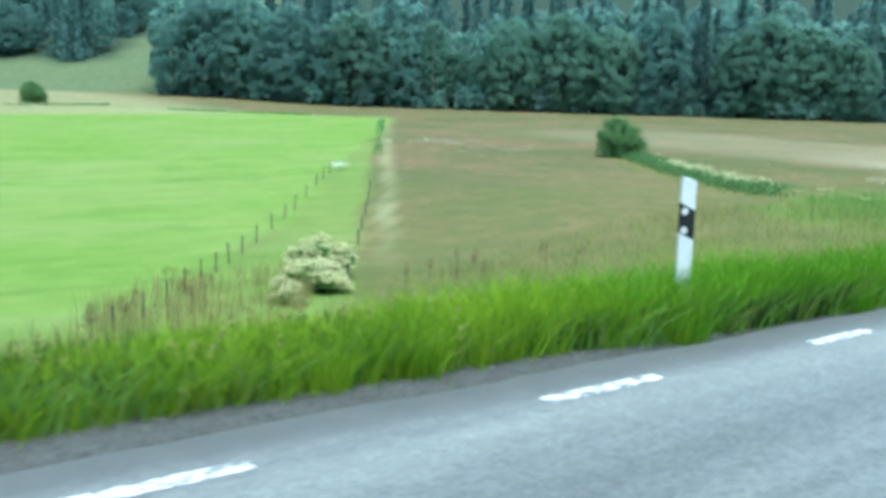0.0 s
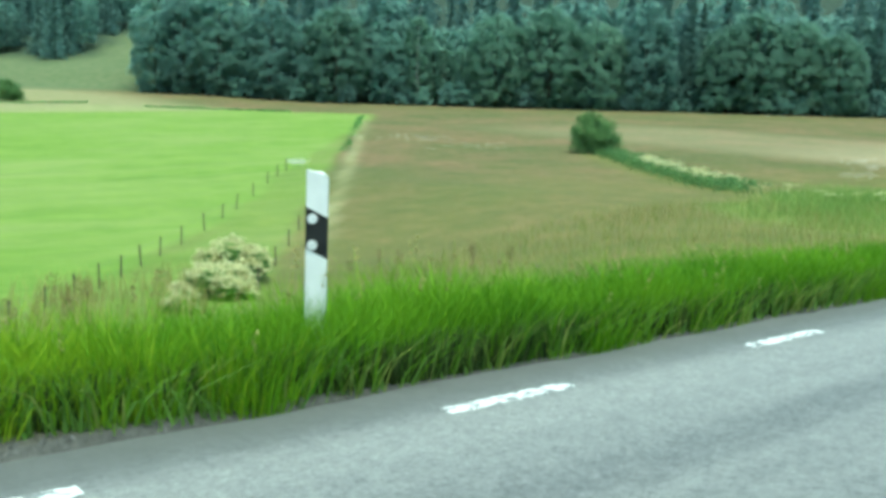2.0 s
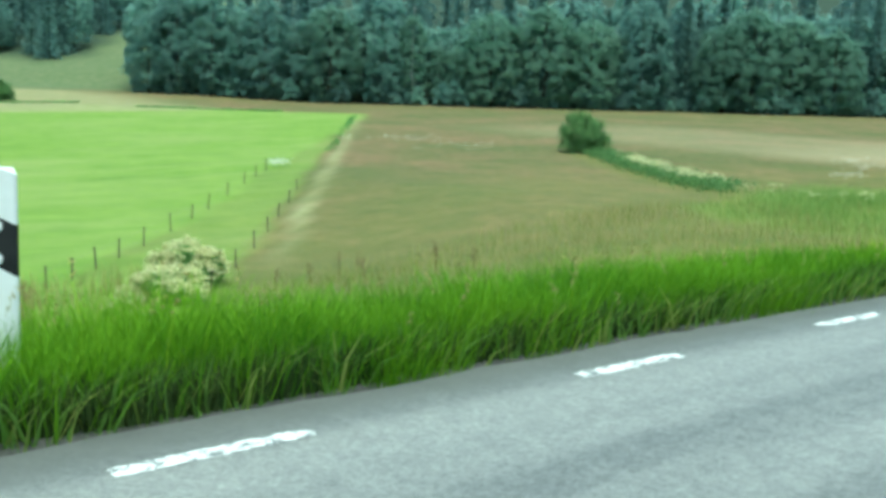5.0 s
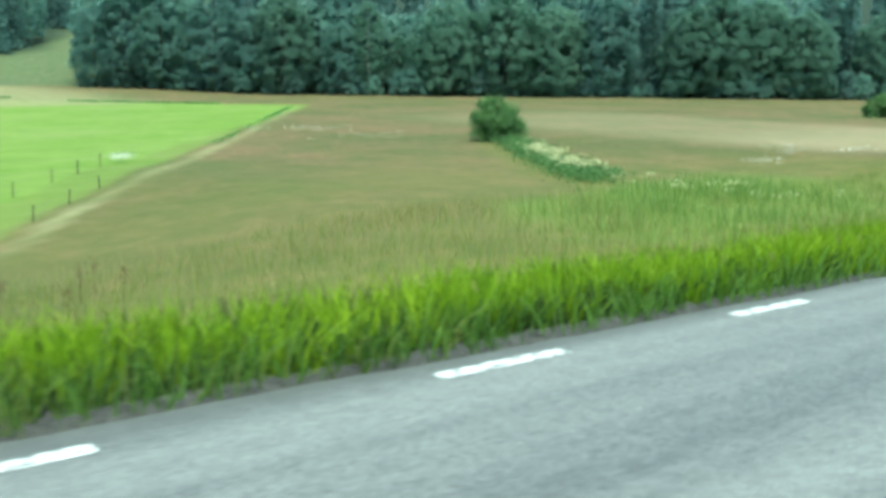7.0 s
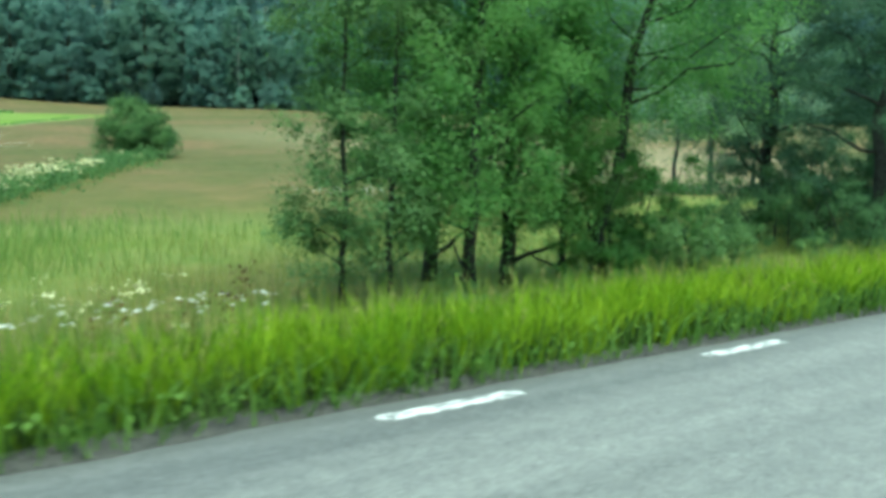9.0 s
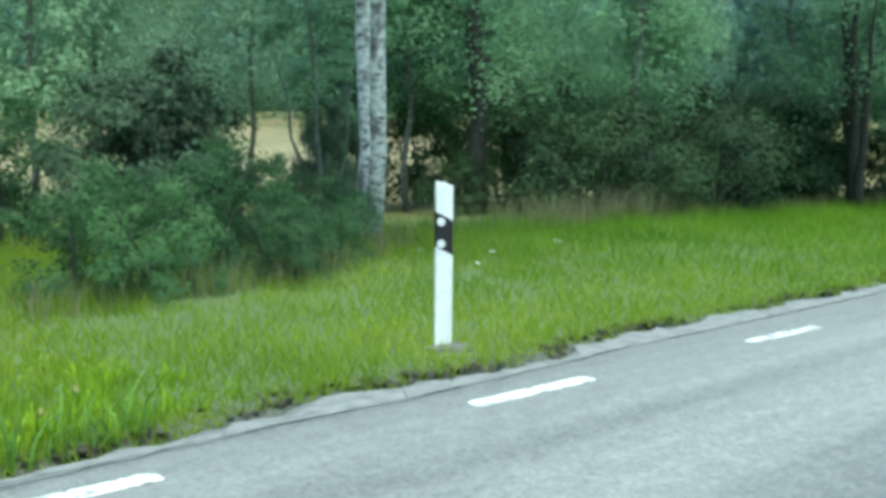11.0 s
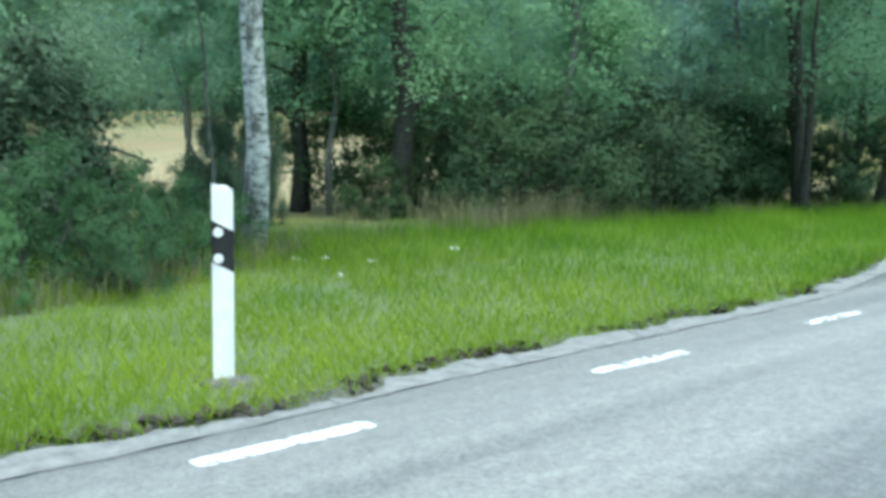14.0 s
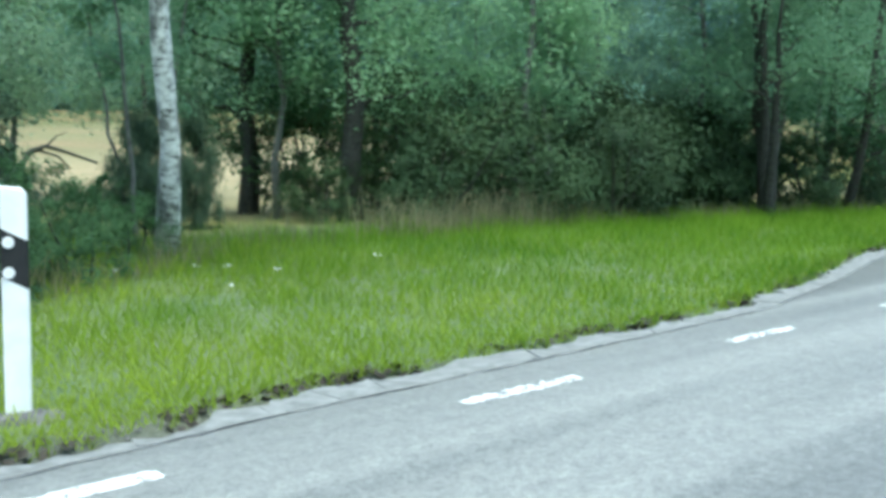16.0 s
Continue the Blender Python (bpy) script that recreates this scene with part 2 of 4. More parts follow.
LIGHT_LEAF = leafy("birch_leaves", (0.1, 0.2, 0.07), (0.24, 0.38, 0.14), 0.3, 0.4, 0.5, 0.3)
DARK_LEAF = leafy("shade_leaves", (0.06, 0.14, 0.065), (0.14, 0.27, 0.12), 0.35, 0.55, 0.6, 0.18, 0.25)
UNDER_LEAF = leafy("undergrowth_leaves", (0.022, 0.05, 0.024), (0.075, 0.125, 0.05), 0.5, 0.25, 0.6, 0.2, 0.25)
TEAL_LEAF = leafy("thicket_leaves", (0.155, 0.29, 0.165), (0.295, 0.46, 0.27), 0.35, 0.65, 0.6, 0.15, 0.25)
PALE_LEAF = leafy("pale_field_tree_leaves", (0.23, 0.37, 0.23), (0.4, 0.56, 0.38), 0.35, 0.65, 0.6, 0.15, 0.2)
NEEDLE = leafy("pine_needles", (0.05, 0.11, 0.064), (0.14, 0.25, 0.142), 0.5, 0.45, 0.6)
JUNIPER = leafy("juniper_needles", (0.055, 0.095, 0.055), (0.125, 0.185, 0.105), 0.8, 0.25, 0.6)
# Far leaf colours are lifted and blued to stand in for haze.
FAR_LEAF = leafy("hazed_wood_edge_leaves", (0.2, 0.35, 0.315), (0.295, 0.46, 0.4), 0.07, 0.72, 0.7, 0.06, 0.25)
FAR_PALE = leafy("hazed_wood_edge_pale_leaves", (0.19, 0.335, 0.265), (0.28, 0.43, 0.335), 0.07, 0.72, 0.7, 0.06, 0.2)
FAR_NEEDLE = leafy("hazed_spruce_needles", (0.14, 0.255, 0.24), (0.215, 0.345, 0.31), 0.05, 0.4, 0.7, 0.2)
BARK = plain("grey_brown_bark", (0.02, 0.022, 0.018), (0.065, 0.067, 0.056), 14.0, 0.9, 0.6)
PINE_BARK = plain("pine_bark", (0.02, 0.022, 0.019), (0.062, 0.064, 0.056), 10.0, 0.9, 0.6)
BIRCH_BARK = birch_bark()
PALE_BARK = plain("grey_aspen_bark", (0.08, 0.085, 0.075), (0.2, 0.21, 0.19), 9.0, 0.9, 0.4)
PLASTIC = plain("weathered_white_plastic", (0.68, 0.69, 0.69), (0.84, 0.85, 0.85), 6.0, 0.45, 0.03)
BLACK = plain("black_plastic", (0.008, 0.009, 0.01), (0.022, 0.023, 0.024), 8.0, 0.45, 0.03)
GLASS_BEAD = plain("white_reflector", (0.62, 0.63, 0.64), (0.78, 0.79, 0.8), 60.0, 0.25, 0.1)
GREY_WOOD = plain("weathered_post_wood", (0.055, 0.045, 0.03), (0.14, 0.12, 0.09), 9.0, 0.9, 0.4)
WIRE = plain("rusty_wire", (0.1, 0.09, 0.08), (0.18, 0.16, 0.14), 20.0, 0.5, 0.1)
STONE = plain("grey_gravel", (0.06, 0.06, 0.057), (0.2, 0.196, 0.188), 30.0, 0.9, 0.3)


# ---- the shape of the land ----
def rise(a, b, v):
    u = np.clip((v - a) / (b - a), 0, 1)
    return u * u * (3 - 2 * u)


def edge(x):
    """How far the asphalt reaches beyond the edge line."""
    return np.interp(x, [-80, 5, 14, 20, 66, 76, 78.2, 79.3, 80.5, 83, 85.5, 86.8, 88.3, 91, 96, 108, 118, 230],
                     [0.52, 0.5, 0.3, 0.24, 0.27, 0.38, 0.58, 0.5, 0.74, 0.77, 0.8, 1.15, 1.4, 2.2, 3.0, 3.1, 0.5, 0.4])


def land(x, y):
    """Height of the ground: a dip beside the road, then fields that climb to a wooded hill."""
    x, y = np.asarray(x, float), np.asarray(y, float)
    near = -(1.7 + 1.9 * rise(28, 12, x)) * (1 - rise(60, 80, x)) * rise(1.3, 9, y)
    deep = 1.75 + 2.3 * rise(36, 16, x)
    d = 0.05 + 0.048 * (x - 72) + 0.045 * (y - 60) + deep
    far = -deep + (d + np.sqrt(d * d + 0.6)) / 2
    z = near + (far - near) * rise(11, 38 - 12 * rise(34, 15, x), y)
    s = 0.66 * (x - 90) + 0.75 * (y - 210)
    a = 0.75 * (x - 90) - 0.66 * (y - 210)
    z = z + 1.2 * rise(45, 0, a) * rise(-60, 0, s) + 0.22 * np.clip(s - 8, 0, 330) * rise(8, 30, s)
    return z - 0.08 * rise(edge(x) + 0.12, edge(x) - 0.03, y) * (y > -9)


def spot(x, y, up=0.0):
    return (x, y, float(land(x, y)) + up)


# ---- builders ----
def mesh_of(name, verts, faces, mat, parent=None, label="", smooth=False):
    me = bpy.data.meshes.new(name)
    me.from_pydata([tuple(v) for v in np.asarray(verts, float).reshape(-1, 3).tolist()], [], [tuple(f) for f in faces])
    me.materials.append(mat)
    if smooth:
        me.polygons.foreach_set("use_smooth", [True] * len(me.polygons))
    me.update()
    ob = new(name, me)
    ob.parent = parent
    if label:
        tagged(ob, label)
    return ob


def part(name, bm, mat, parent=None, label="", smooth=False):
    me = bpy.data.meshes.new(name)
    bm.to_mesh(me)
    bm.free()
    me.materials.append(mat)
    if smooth:
        me.polygons.foreach_set("use_smooth", [True] * len(me.polygons))
    ob = new(name, me)
    ob.parent = parent
    if label:
        tagged(ob, label)
    return ob


def thing(name, at, label, category, group="", turn=0.0, kind=""):
    ob = new(name)
    ob.matrix_basis = pose(*at, 0, 0, turn)
    ob.empty_display_size = 0.2
    return tagged(ob, label, category, group, kind)


def stuff(name, verts, faces, mat, label, category):
    return tagged(mesh_of(name, verts, faces, mat), label, category, kind="stuff")


def quad_faces(n, k=4):
    return np.arange(n * k).reshape(n, k).tolist()


def leaves(centres, size, r, aspect=0.6, lift=0.4, out=None, loose=0.45, three=False):
    """One rhombic leaf at each centre, turned at random, more or less flat or facing out of its clump."""
    n = len(centres)
    nor = r.normal(size=(n, 3))
    if out is not None:
        nor = nor * loose + 1.3 * out
    nor[:, 2] = np.abs(nor[:, 2]) + lift
    nor /= np.linalg.norm(nor, axis=1)[:, None]
    u = np.cross(nor, r.normal(size=(n, 3)))
    u /= np.linalg.norm(u, axis=1)[:, None]
    v = np.cross(nor, u)
    s = (size * r.uniform(0.6, 1.35, n))[:, None]
    u, v = u * s * 0.5, v * s * 0.5 * aspect
    if three:
        return np.stack([centres - 1.1 * u, centres + 0.7 * u + 1.1 * v, centres + 0.7 * u - 1.1 * v], 1)
    return np.stack([centres - u, centres - 0.1 * u + v, centres + u, centres + 0.1 * u - v], 1)


def blades(base, height, width, r, lean=0.35, fan=None, short=False):
    """Grass: two quads a blade, or one for a short blade, narrowing and bending to one side."""
    n = len(base)
    a = r.uniform(0, 2 * np.pi, n)
    side = np.stack([np.cos(a), np.sin(a), np.zeros(n)], 1) * (width * r.uniform(0.6, 1.3, n))[:, None] * 0.5
    b = r.uniform(0, 2 * np.pi, n)
    out = np.stack([np.cos(b), np.sin(b), np.zeros(n)], 1) * (height * lean * r.uniform(0.1, 1.0, n))[:, None]
    if fan is not None:
        out[:, :2] = out[:, :2] * 0.45 + fan * height[:, None]
    up = np.zeros((n, 3))
    up[:, 2] = height
    if short:
        v = np.stack([base - side, base + side, base + up + out + 0.15 * side, base + up + out - 0.15 * side], 1)
        return v, quad_faces(n)
    mid, tip = base + 0.55 * up + 0.3 * out, base + up + out
    v = np.stack([base - side, base + side, mid + 0.75 * side, mid - 0.75 * side, tip + 0.12 * side, tip - 0.12 * side], 1)
    k = np.arange(n)[:, None] * 6
    return v, np.concatenate([k + [0, 1, 2, 3], k + [3, 2, 4, 5]]).tolist()


def tube(path, radii, sides=7):
    """A tapered round stem along a path: verts and faces."""
    path = np.asarray(path, float)
    ring = np.linspace(0, 2 * np.pi, sides, endpoint=False)
    verts, faces = [], []
    for i, (p, r) in enumerate(zip(path, radii)):
        t = path[min(i + 1, len(path) - 1)] - path[max(i - 1, 0)]
        t /= np.linalg.norm(t) + 1e-9
        u = np.cross(t, (0.0, 1.0, 0.13))
        u /= np.linalg.norm(u) + 1e-9
        w = np.cross(t, u)
        verts += [p + r * (math.cos(a) * u + math.sin(a) * w) for a in ring]
    for i in range(len(path) - 1):
        for k in range(sides):
            a, b = i * sides + k, i * sides + (k + 1) % sides
            faces.append((a, b, b + sides, a + sides))
    faces.append(tuple(range(sides))[::-1])
    faces.append(tuple(range((len(path) - 1) * sides, len(path) * sides)))
    return verts, faces


def tubes(list_of):
    verts, faces = [], []
    for path, radii, sides in list_of:
        v, f = tube(path, radii, sides)
        faces += [tuple(i + len(verts) for i in q) for q in f]
        verts += v
    return verts, faces


def tree(name, label, category, height, reach, low, girth, count, size, leaf_mat, bark_mat, seed, clumps=55,
         limbs=9, lean=(0.0, 0.0), aspect=0.6, puff=0.3, top=0.75, stems=1, group="", flat=0.75, dome=False, shell=False, facing=0.7, canopy=False, three=False, splay=0.25, foot=1.0):
    """A tree at the origin: stems with limbs, and a crown of leaves in uneven clumps."""
    r = np.random.default_rng(seed)
    root = thing(name, (0, 0, 0), label, category, group)
    wood = []
    heads = []
    for k in range(stems):
        off = np.array([r.normal() * splay, r.normal() * splay, 0.0]) * (stems > 1)
        h = height * (1 - 0.12 * k)
        steps = 9
        path = [off * (foot + 2.5 * i / steps) + np.array([lean[0] * h * (i / steps) ** 1.4 + r.normal() * 0.02 * h * (i > 0) * 0.35,
                lean[1] * h * (i / steps) ** 1.4 + r.normal() * 0.02 * h * (i > 0) * 0.35, -0.3 * (i == 0) + h * i / steps]) for i in range(steps + 1)]
        wood.append((path, [girth * (1.25 if i == 0 else 1) * (1 - 0.88 * i / steps) + 0.008 for i in range(steps + 1)], 8))
        heads.append(np.array(path))
    ends = []
    for k in range(limbs):
        path = heads[k % stems]
        u = low / height + (0.92 - low / height) * (k + r.uniform(0, 1)) / limbs
        f = u * (len(path) - 1)
        i = int(f)
        start = path[i] + (path[min(i + 1, len(path) - 1)] - path[i]) * (f - i)
        a = r.uniform(0, 2 * np.pi)
        long = reach * (0.45 + 0.5 * r.random()) * math.sin(math.pi * min(1, 0.25 + 0.75 * u))
        way = np.array([math.cos(a), math.sin(a), r.uniform(0.15, 0.7)])
        pts = [start + way * long * j / 4 + np.array([r.normal(), r.normal(), r.normal()]) * 0.05 * long * (j > 0) for j in range(5)]
        wood.append((pts, [girth * 0.33 * (1 - u * 0.6) * (1 - 0.8 * j / 4) + 0.005 for j in range(5)], 5))
        ends += [pts[2], pts[3], pts[4]]
    v, f = tubes(wood)
    mesh_of("trunk", v, f, bark_mat, root, smooth=True)
    spots = []
    while len(spots) < clumps:
        u = r.random()
        rad = reach * max(0.12, math.sin(math.pi * min(1.0, 0.12 + 0.88 * u ** top)) ** 0.7)
        if dome:
            rad = reach * math.sqrt(1 - (abs(u - 0.4) / 0.62) ** 2.4)
        a, q = r.uniform(0, 2 * np.pi), math.sqrt(r.random())
        axis = heads[len(spots) % stems]
        mid = axis[min(int((low + u * (height - low)) / height * (len(axis) - 1)), len(axis) - 1)]
        spots.append([mid[0] + rad * q * math.cos(a), mid[1] + rad * q * math.sin(a), low + u * (height - low) + r.normal() * 0.2])
    spots = np.array(spots + ([] if dome else [e + r.normal(size=3) * 0.1 for e in ends]))
    pick = r.integers(0, len(spots), count)
    rad = reach * puff * r.uniform(0.5, 1.35, len(spots))
    away = r.normal(size=(count, 3)) * np.array([1.0, 1.0, flat])
    if shell:
        away = away / np.linalg.norm(away, axis=1)[:, None] * r.uniform(1.0, 1.75, (count, 1))
    c = spots[pick] + away * rad[pick][:, None] * 0.55
    mid = np.array([0.0, 0.0, low + 0.45 * (height - low)])
    if canopy:
        body = np.array([reach, reach, 0.5 * (height - low)])
        m = 460
        d = r.normal(size=(m, 3))
        d /= np.linalg.norm(d, axis=1)[:, None]
        level = r.uniform(-1.0, 1.0, m)
        ring = np.sqrt(1.0 - np.abs(level) ** np.where(level > 0, 2.2, 7.0)) / np.linalg.norm(d[:, :2], axis=1)
        way = np.stack([d[:, 0] * ring, d[:, 1] * ring, level], 1)
        lobe = np.array([noise.noise((2.1 * p[0] + seed, 2.1 * p[1], 2.1 * p[2])) for p in way])
        bough = mid + way * body * (0.84 + 0.2 * lobe + r.uniform(-0.05, 0.05, m))[:, None]
        d = bough - mid
        d /= np.linalg.norm(d, axis=1)[:, None]
        fat = reach * r.uniform(0.08, 0.17, m)
        pick = r.choice(m, count, p=fat ** 2 / np.sum(fat ** 2))
        away = r.normal(size=(count, 3)) + 0.9 * d[pick]
        away /= np.linalg.norm(away, axis=1)[:, None]
        c = bough[pick] + away * (fat[pick] * r.uniform(0.55, 1.1, count))[:, None]
        away = away * 0.7 + d[pick] * 1.0
    out = away / (np.linalg.norm(away, axis=1)[:, None] + 0.2) + 0.8 * (c - mid) / (np.linalg.norm(c - mid, axis=1)[:, None] + 0.2)
    mesh_of("crown", leaves(c, size, r, aspect, 0.35, out * facing, 0.25 if shell else 0.45, three), quad_faces(count, 3 if three else 4), leaf_mat, root)
    return root


def spruce(name, label, height, reach, count, size, leaf_mat, seed, low=0.6):
    """A conifer: whorls of drooping boughs down the stem."""
    r = np.random.default_rng(seed)
    root = thing(name, (0, 0, 0), label, "tree", "trees of the wood edge")
    v, f = tube([(0, 0, -0.4), (0, 0, height * 0.5), (0, 0, height)], [0.016 * height, 0.01 * height, 0.01], 7)
    mesh_of("trunk", v, f, BARK, root, smooth=True)
    u = r.random(count) ** 1.35
    whorl = np.round(u * height * 0.9) / (height * 0.9)
    u = np.clip(whorl + r.normal(size=count) * 0.012, 0, 1)
    a = np.round(r.uniform(0, 9, count)) / 9 * 2 * np.pi + whorl * 37 + r.normal(size=count) * 0.16
    q = r.random(count) ** 0.7
    rad = reach * (1 - u) ** 0.85 * q * (0.8 + 0.35 * np.sin(a * 3 + seed))
    c = np.stack([rad * np.cos(a), rad * np.sin(a), low + u * (height - low) - 0.28 * rad + r.normal(size=count) * 0.1], 1)
    mesh_of("crown", leaves(c, size, r, 0.45, 0.7, three=True), quad_faces(count, 3), leaf_mat, root)
    return root


def plant(first, at, turn, scale=1.0, up=0.0):
    ob = copy_thing(first, pose(*spot(*at, up), 0, 0, turn))
    ob.scale = (scale, scale, scale * 1.0)
    return ob


def settle(first, at, turn, scale=1.0):
    first.matrix_basis = pose(*spot(*at), 0, 0, turn)
    first.scale = (scale,) * 3
    return first


# ---- ground sheet ----
def build_ground():
    xs = np.concatenate([[-1500, -900, -500, -300, -200, -140, -100], np.arange(-70, 130, 1.0), np.arange(130, 300, 3.0), [320, 360, 430, 550, 750, 1100, 1600]])
    ys = np.concatenate([[-1500, -700, -300, -120, -50, -25, -14, -9.5, -8.6], np.arange(-7.5, 0, 2.5), np.arange(0, 3, 0.15), np.arange(3, 20, 0.5), np.arange(20, 90, 1.0),
                         np.arange(90, 260, 2.5), np.arange(260, 500, 12), [520, 600, 750, 1000, 1600]])
    gx, gy = np.meshgrid(xs, ys, indexing="ij")
    z = land(gx, gy)
    bump = np.array([noise.noise((x * 0.35, y * 0.35, 3.0)) + 0.5 * noise.noise((x * 1.3, y * 1.3, 7.0)) for x, y in zip(gx.ravel(), gy.ravel())]).reshape(gx.shape)
    z = z + bump * 0.08 * rise(1.2, 4, gy)
    nx, ny = gx.shape
    idx = np.arange(nx * ny).reshape(nx, ny)
    faces = np.stack([idx[:-1, :-1], idx[1:, :-1], idx[1:, 1:], idx[:-1, 1:]], -1).reshape(-1, 4).tolist()
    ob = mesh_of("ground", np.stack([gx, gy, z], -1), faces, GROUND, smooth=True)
    wob = np.array([noise.noise((x * 0.12, y * 0.12, 1.0)) for x, y in zip(gx.ravel(), gy.ravel())]).reshape(gx.shape)
    fence_x = 9.52 + 0.838 * (gy - 27.6)
    track_x = 18.04 + 0.754 * (gy - 28.6)
    side = wob * 0.35
    lush = rise(fence_x + 1.5, fence_x - 0.5, gx + wob) * rise(3, -1, gy - np.minimum(163.5 - 1.05 * (gx - 70.5), 171) + 2 * wob) * rise(15, 23, gy + 2 * wob)
    strip = rise(fence_x, fence_x + 0.6, gx + side) * rise(track_x - 1.2, track_x - 2.2, gx + side) * rise(13, 17, gy) * rise(135, 120, gy)
    lush = np.maximum(lush, 0.75 * strip)
    behind = 0.66 * (gx - 90) + 0.75 * (gy - 210)
    hill = rise(6, 14, behind)
    along = 0.75 * (gx - 90) - 0.66 * (gy - 210)
    lush = np.maximum(lush, hill * rise(10, -10, along) * 0.12)
    hay = (0.45 * rise(9, 24, gy) + 0.55 * rise(28, 62, gy + 8 * wob + 16 * rise(60, 90, gx))) * (1 - 0.6 * hill)
    pale = rise(0.95, 0.15, np.abs(gx - track_x + side)) * rise(24, 36, gy) * rise(140, 110, gy) * (0.7 + 0.6 * wob) + 0.8 * rise(148, 153, gy) * rise(20, 0, behind) * rise(90, 70, gx)
    damp = rise(1.0, 0.45, ((gx - 47) / 21) ** 2 + ((gy - 15 - 0.42 * (gx - 36)) / 9) ** 2 + 0.4 * wob)
    lush = np.maximum(lush, 0.5 * damp)
    lush = np.maximum(lush, 0.5 * rise(56, 62, gx + 3 * wob) * rise(86, 78, gx) * rise(4, 8, gy) * rise(24, 16, gy + 4 * wob))
    ditch = rise(4.0, 1.0, np.abs((gx - 48) - (gy - 27) * 0.72)) * rise(20, 28, gy) * rise(64, 56, gy)
    hay = hay * (1 - 0.8 * ditch) * (1 - 0.55 * rise(60, 75, gx) * rise(38, 25, gy) * rise(88, 82, gx)) * (1 - 0.7 * rise(40, 52, gx) * rise(30, 22, gy))
    grit = rise(0.95, 0.55, gy + wob * 0.25 - 0.25 * rise(0.0, -2.5, gx)) * (gy > -9) * (1 - 0.25 * rise(74, 78, gx))
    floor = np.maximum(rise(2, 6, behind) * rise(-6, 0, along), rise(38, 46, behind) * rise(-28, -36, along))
    # Mask of the field painted brighter, as if overexposed, behind the thicket.
    glare = (0.3 + 0.35 * rise(60, 40, gy)) * rise(82, 94, gx) * rise(11, 15, gy) * rise(110, 80, gy) * rise(132, 118, gx) * (1 - floor) * rise(8, 2, behind)
    me = ob.data
    col = me.color_attributes.new("land", "FLOAT_COLOR", "POINT")
    col.data.foreach_set("color", np.stack([lush, hay, grit, pale], -1).astype(np.float32).ravel())
    col = me.color_attributes.new("wood", "FLOAT_COLOR", "POINT")
    # The second Green term darkens ground under mown grass, as shade between blades.
    col.data.foreach_set("color", np.stack([floor, np.maximum(0.85 * hill, 0.95 * rise(72, 76, gx) * rise(12, 9, gy) * (gy > 0) * (gx < 135)), glare, floor], -1).astype(np.float32).ravel())
    return tagged(ob, "rolling farm ground of hay and green meadow", "ground", kind="structure")


build_ground()


def build_road():
    xs = np.concatenate([np.arange(-80, -10, 2.0), np.arange(-10, 112, 0.2), np.arange(112, 230, 2.0)])
    jag = np.array([0.05 * noise.noise((x * 0.9, 0, 0)) + 0.035 * noise.noise((x * 4.0, 5, 0)) + (x > 74) * (0.16 * noise.noise((x * 1.7, 3, 0)) + 0.12 * noise.noise((x * 5.0, 8, 0))) for x in xs])
    e = edge(xs) + jag
    bm = bmesh.new()
    rows = []
    for x, y in zip(xs, e):
        rows.append([bm.verts.new(p) for p in ((x, -6.6, -0.3), (x, -6.5, 0.0), (x, -3.0, 0.02), (x, 0.0, 0.0), (x, y - 0.05, -0.002), (x, y, -0.03), (x, y + 0.02, -0.3))])
    for a, b in zip(rows, rows[1:]):
        for i in range(6):
            bm.faces.new((a[i], b[i], b[i + 1], a[i + 1]))
    bmesh.ops.recalc_face_normals(bm, faces=bm.faces)
    return tagged(part("road", bm, ASPHALT, smooth=True), "worn grey asphalt country road with dashed edge line", "road", kind="structure")


ROAD = build_road()


def dash(x, length, worn, mat):
    """A painted dash of the edge line, with ragged worn sides and ends."""
    r = np.random.default_rng(int(x * 10) + 900)
    n = 34
    bm = bmesh.new()
    rows = []
    for i in range(n + 1):
        u = i / n
        cut = 0.006 * worn * (u < 0.03 or u > 0.97)
        lo, hi = -0.062 + abs(r.normal()) * 0.006 * worn + cut, 0.062 - abs(r.normal()) * 0.006 * worn - cut
        skew = r.normal() * 0.004
        rows.append([bm.verts.new((x + u * length + skew, y, 0.004)) for y in (lo, 0.0, hi)])
    for a, b in zip(rows, rows[1:]):
        for i in range(2):
            bm.faces.new((a[i], b[i], b[i + 1], a[i + 1]))
    for f in bm.faces:
        if f.normal.z < 0:
            f.normal_flip()
    return part("line_dash", bm, mat, ROAD, "worn white road paint")


for k in range(-5, 28):
    old = k < 3 or k > 12
    dash(2.69 * k + (0.02 if k else 0.04), 0.9 if k == 0 else 0.955, 1.4 if old else 0.8, WORN_PAINT if old else PAINT)
for k in range(-1, 12):
    dash(78.5 + 2.69 * k, 0.955, 0.9 if k < 1 else 1.6, PAINT if k < 1 else FADED_PAINT)


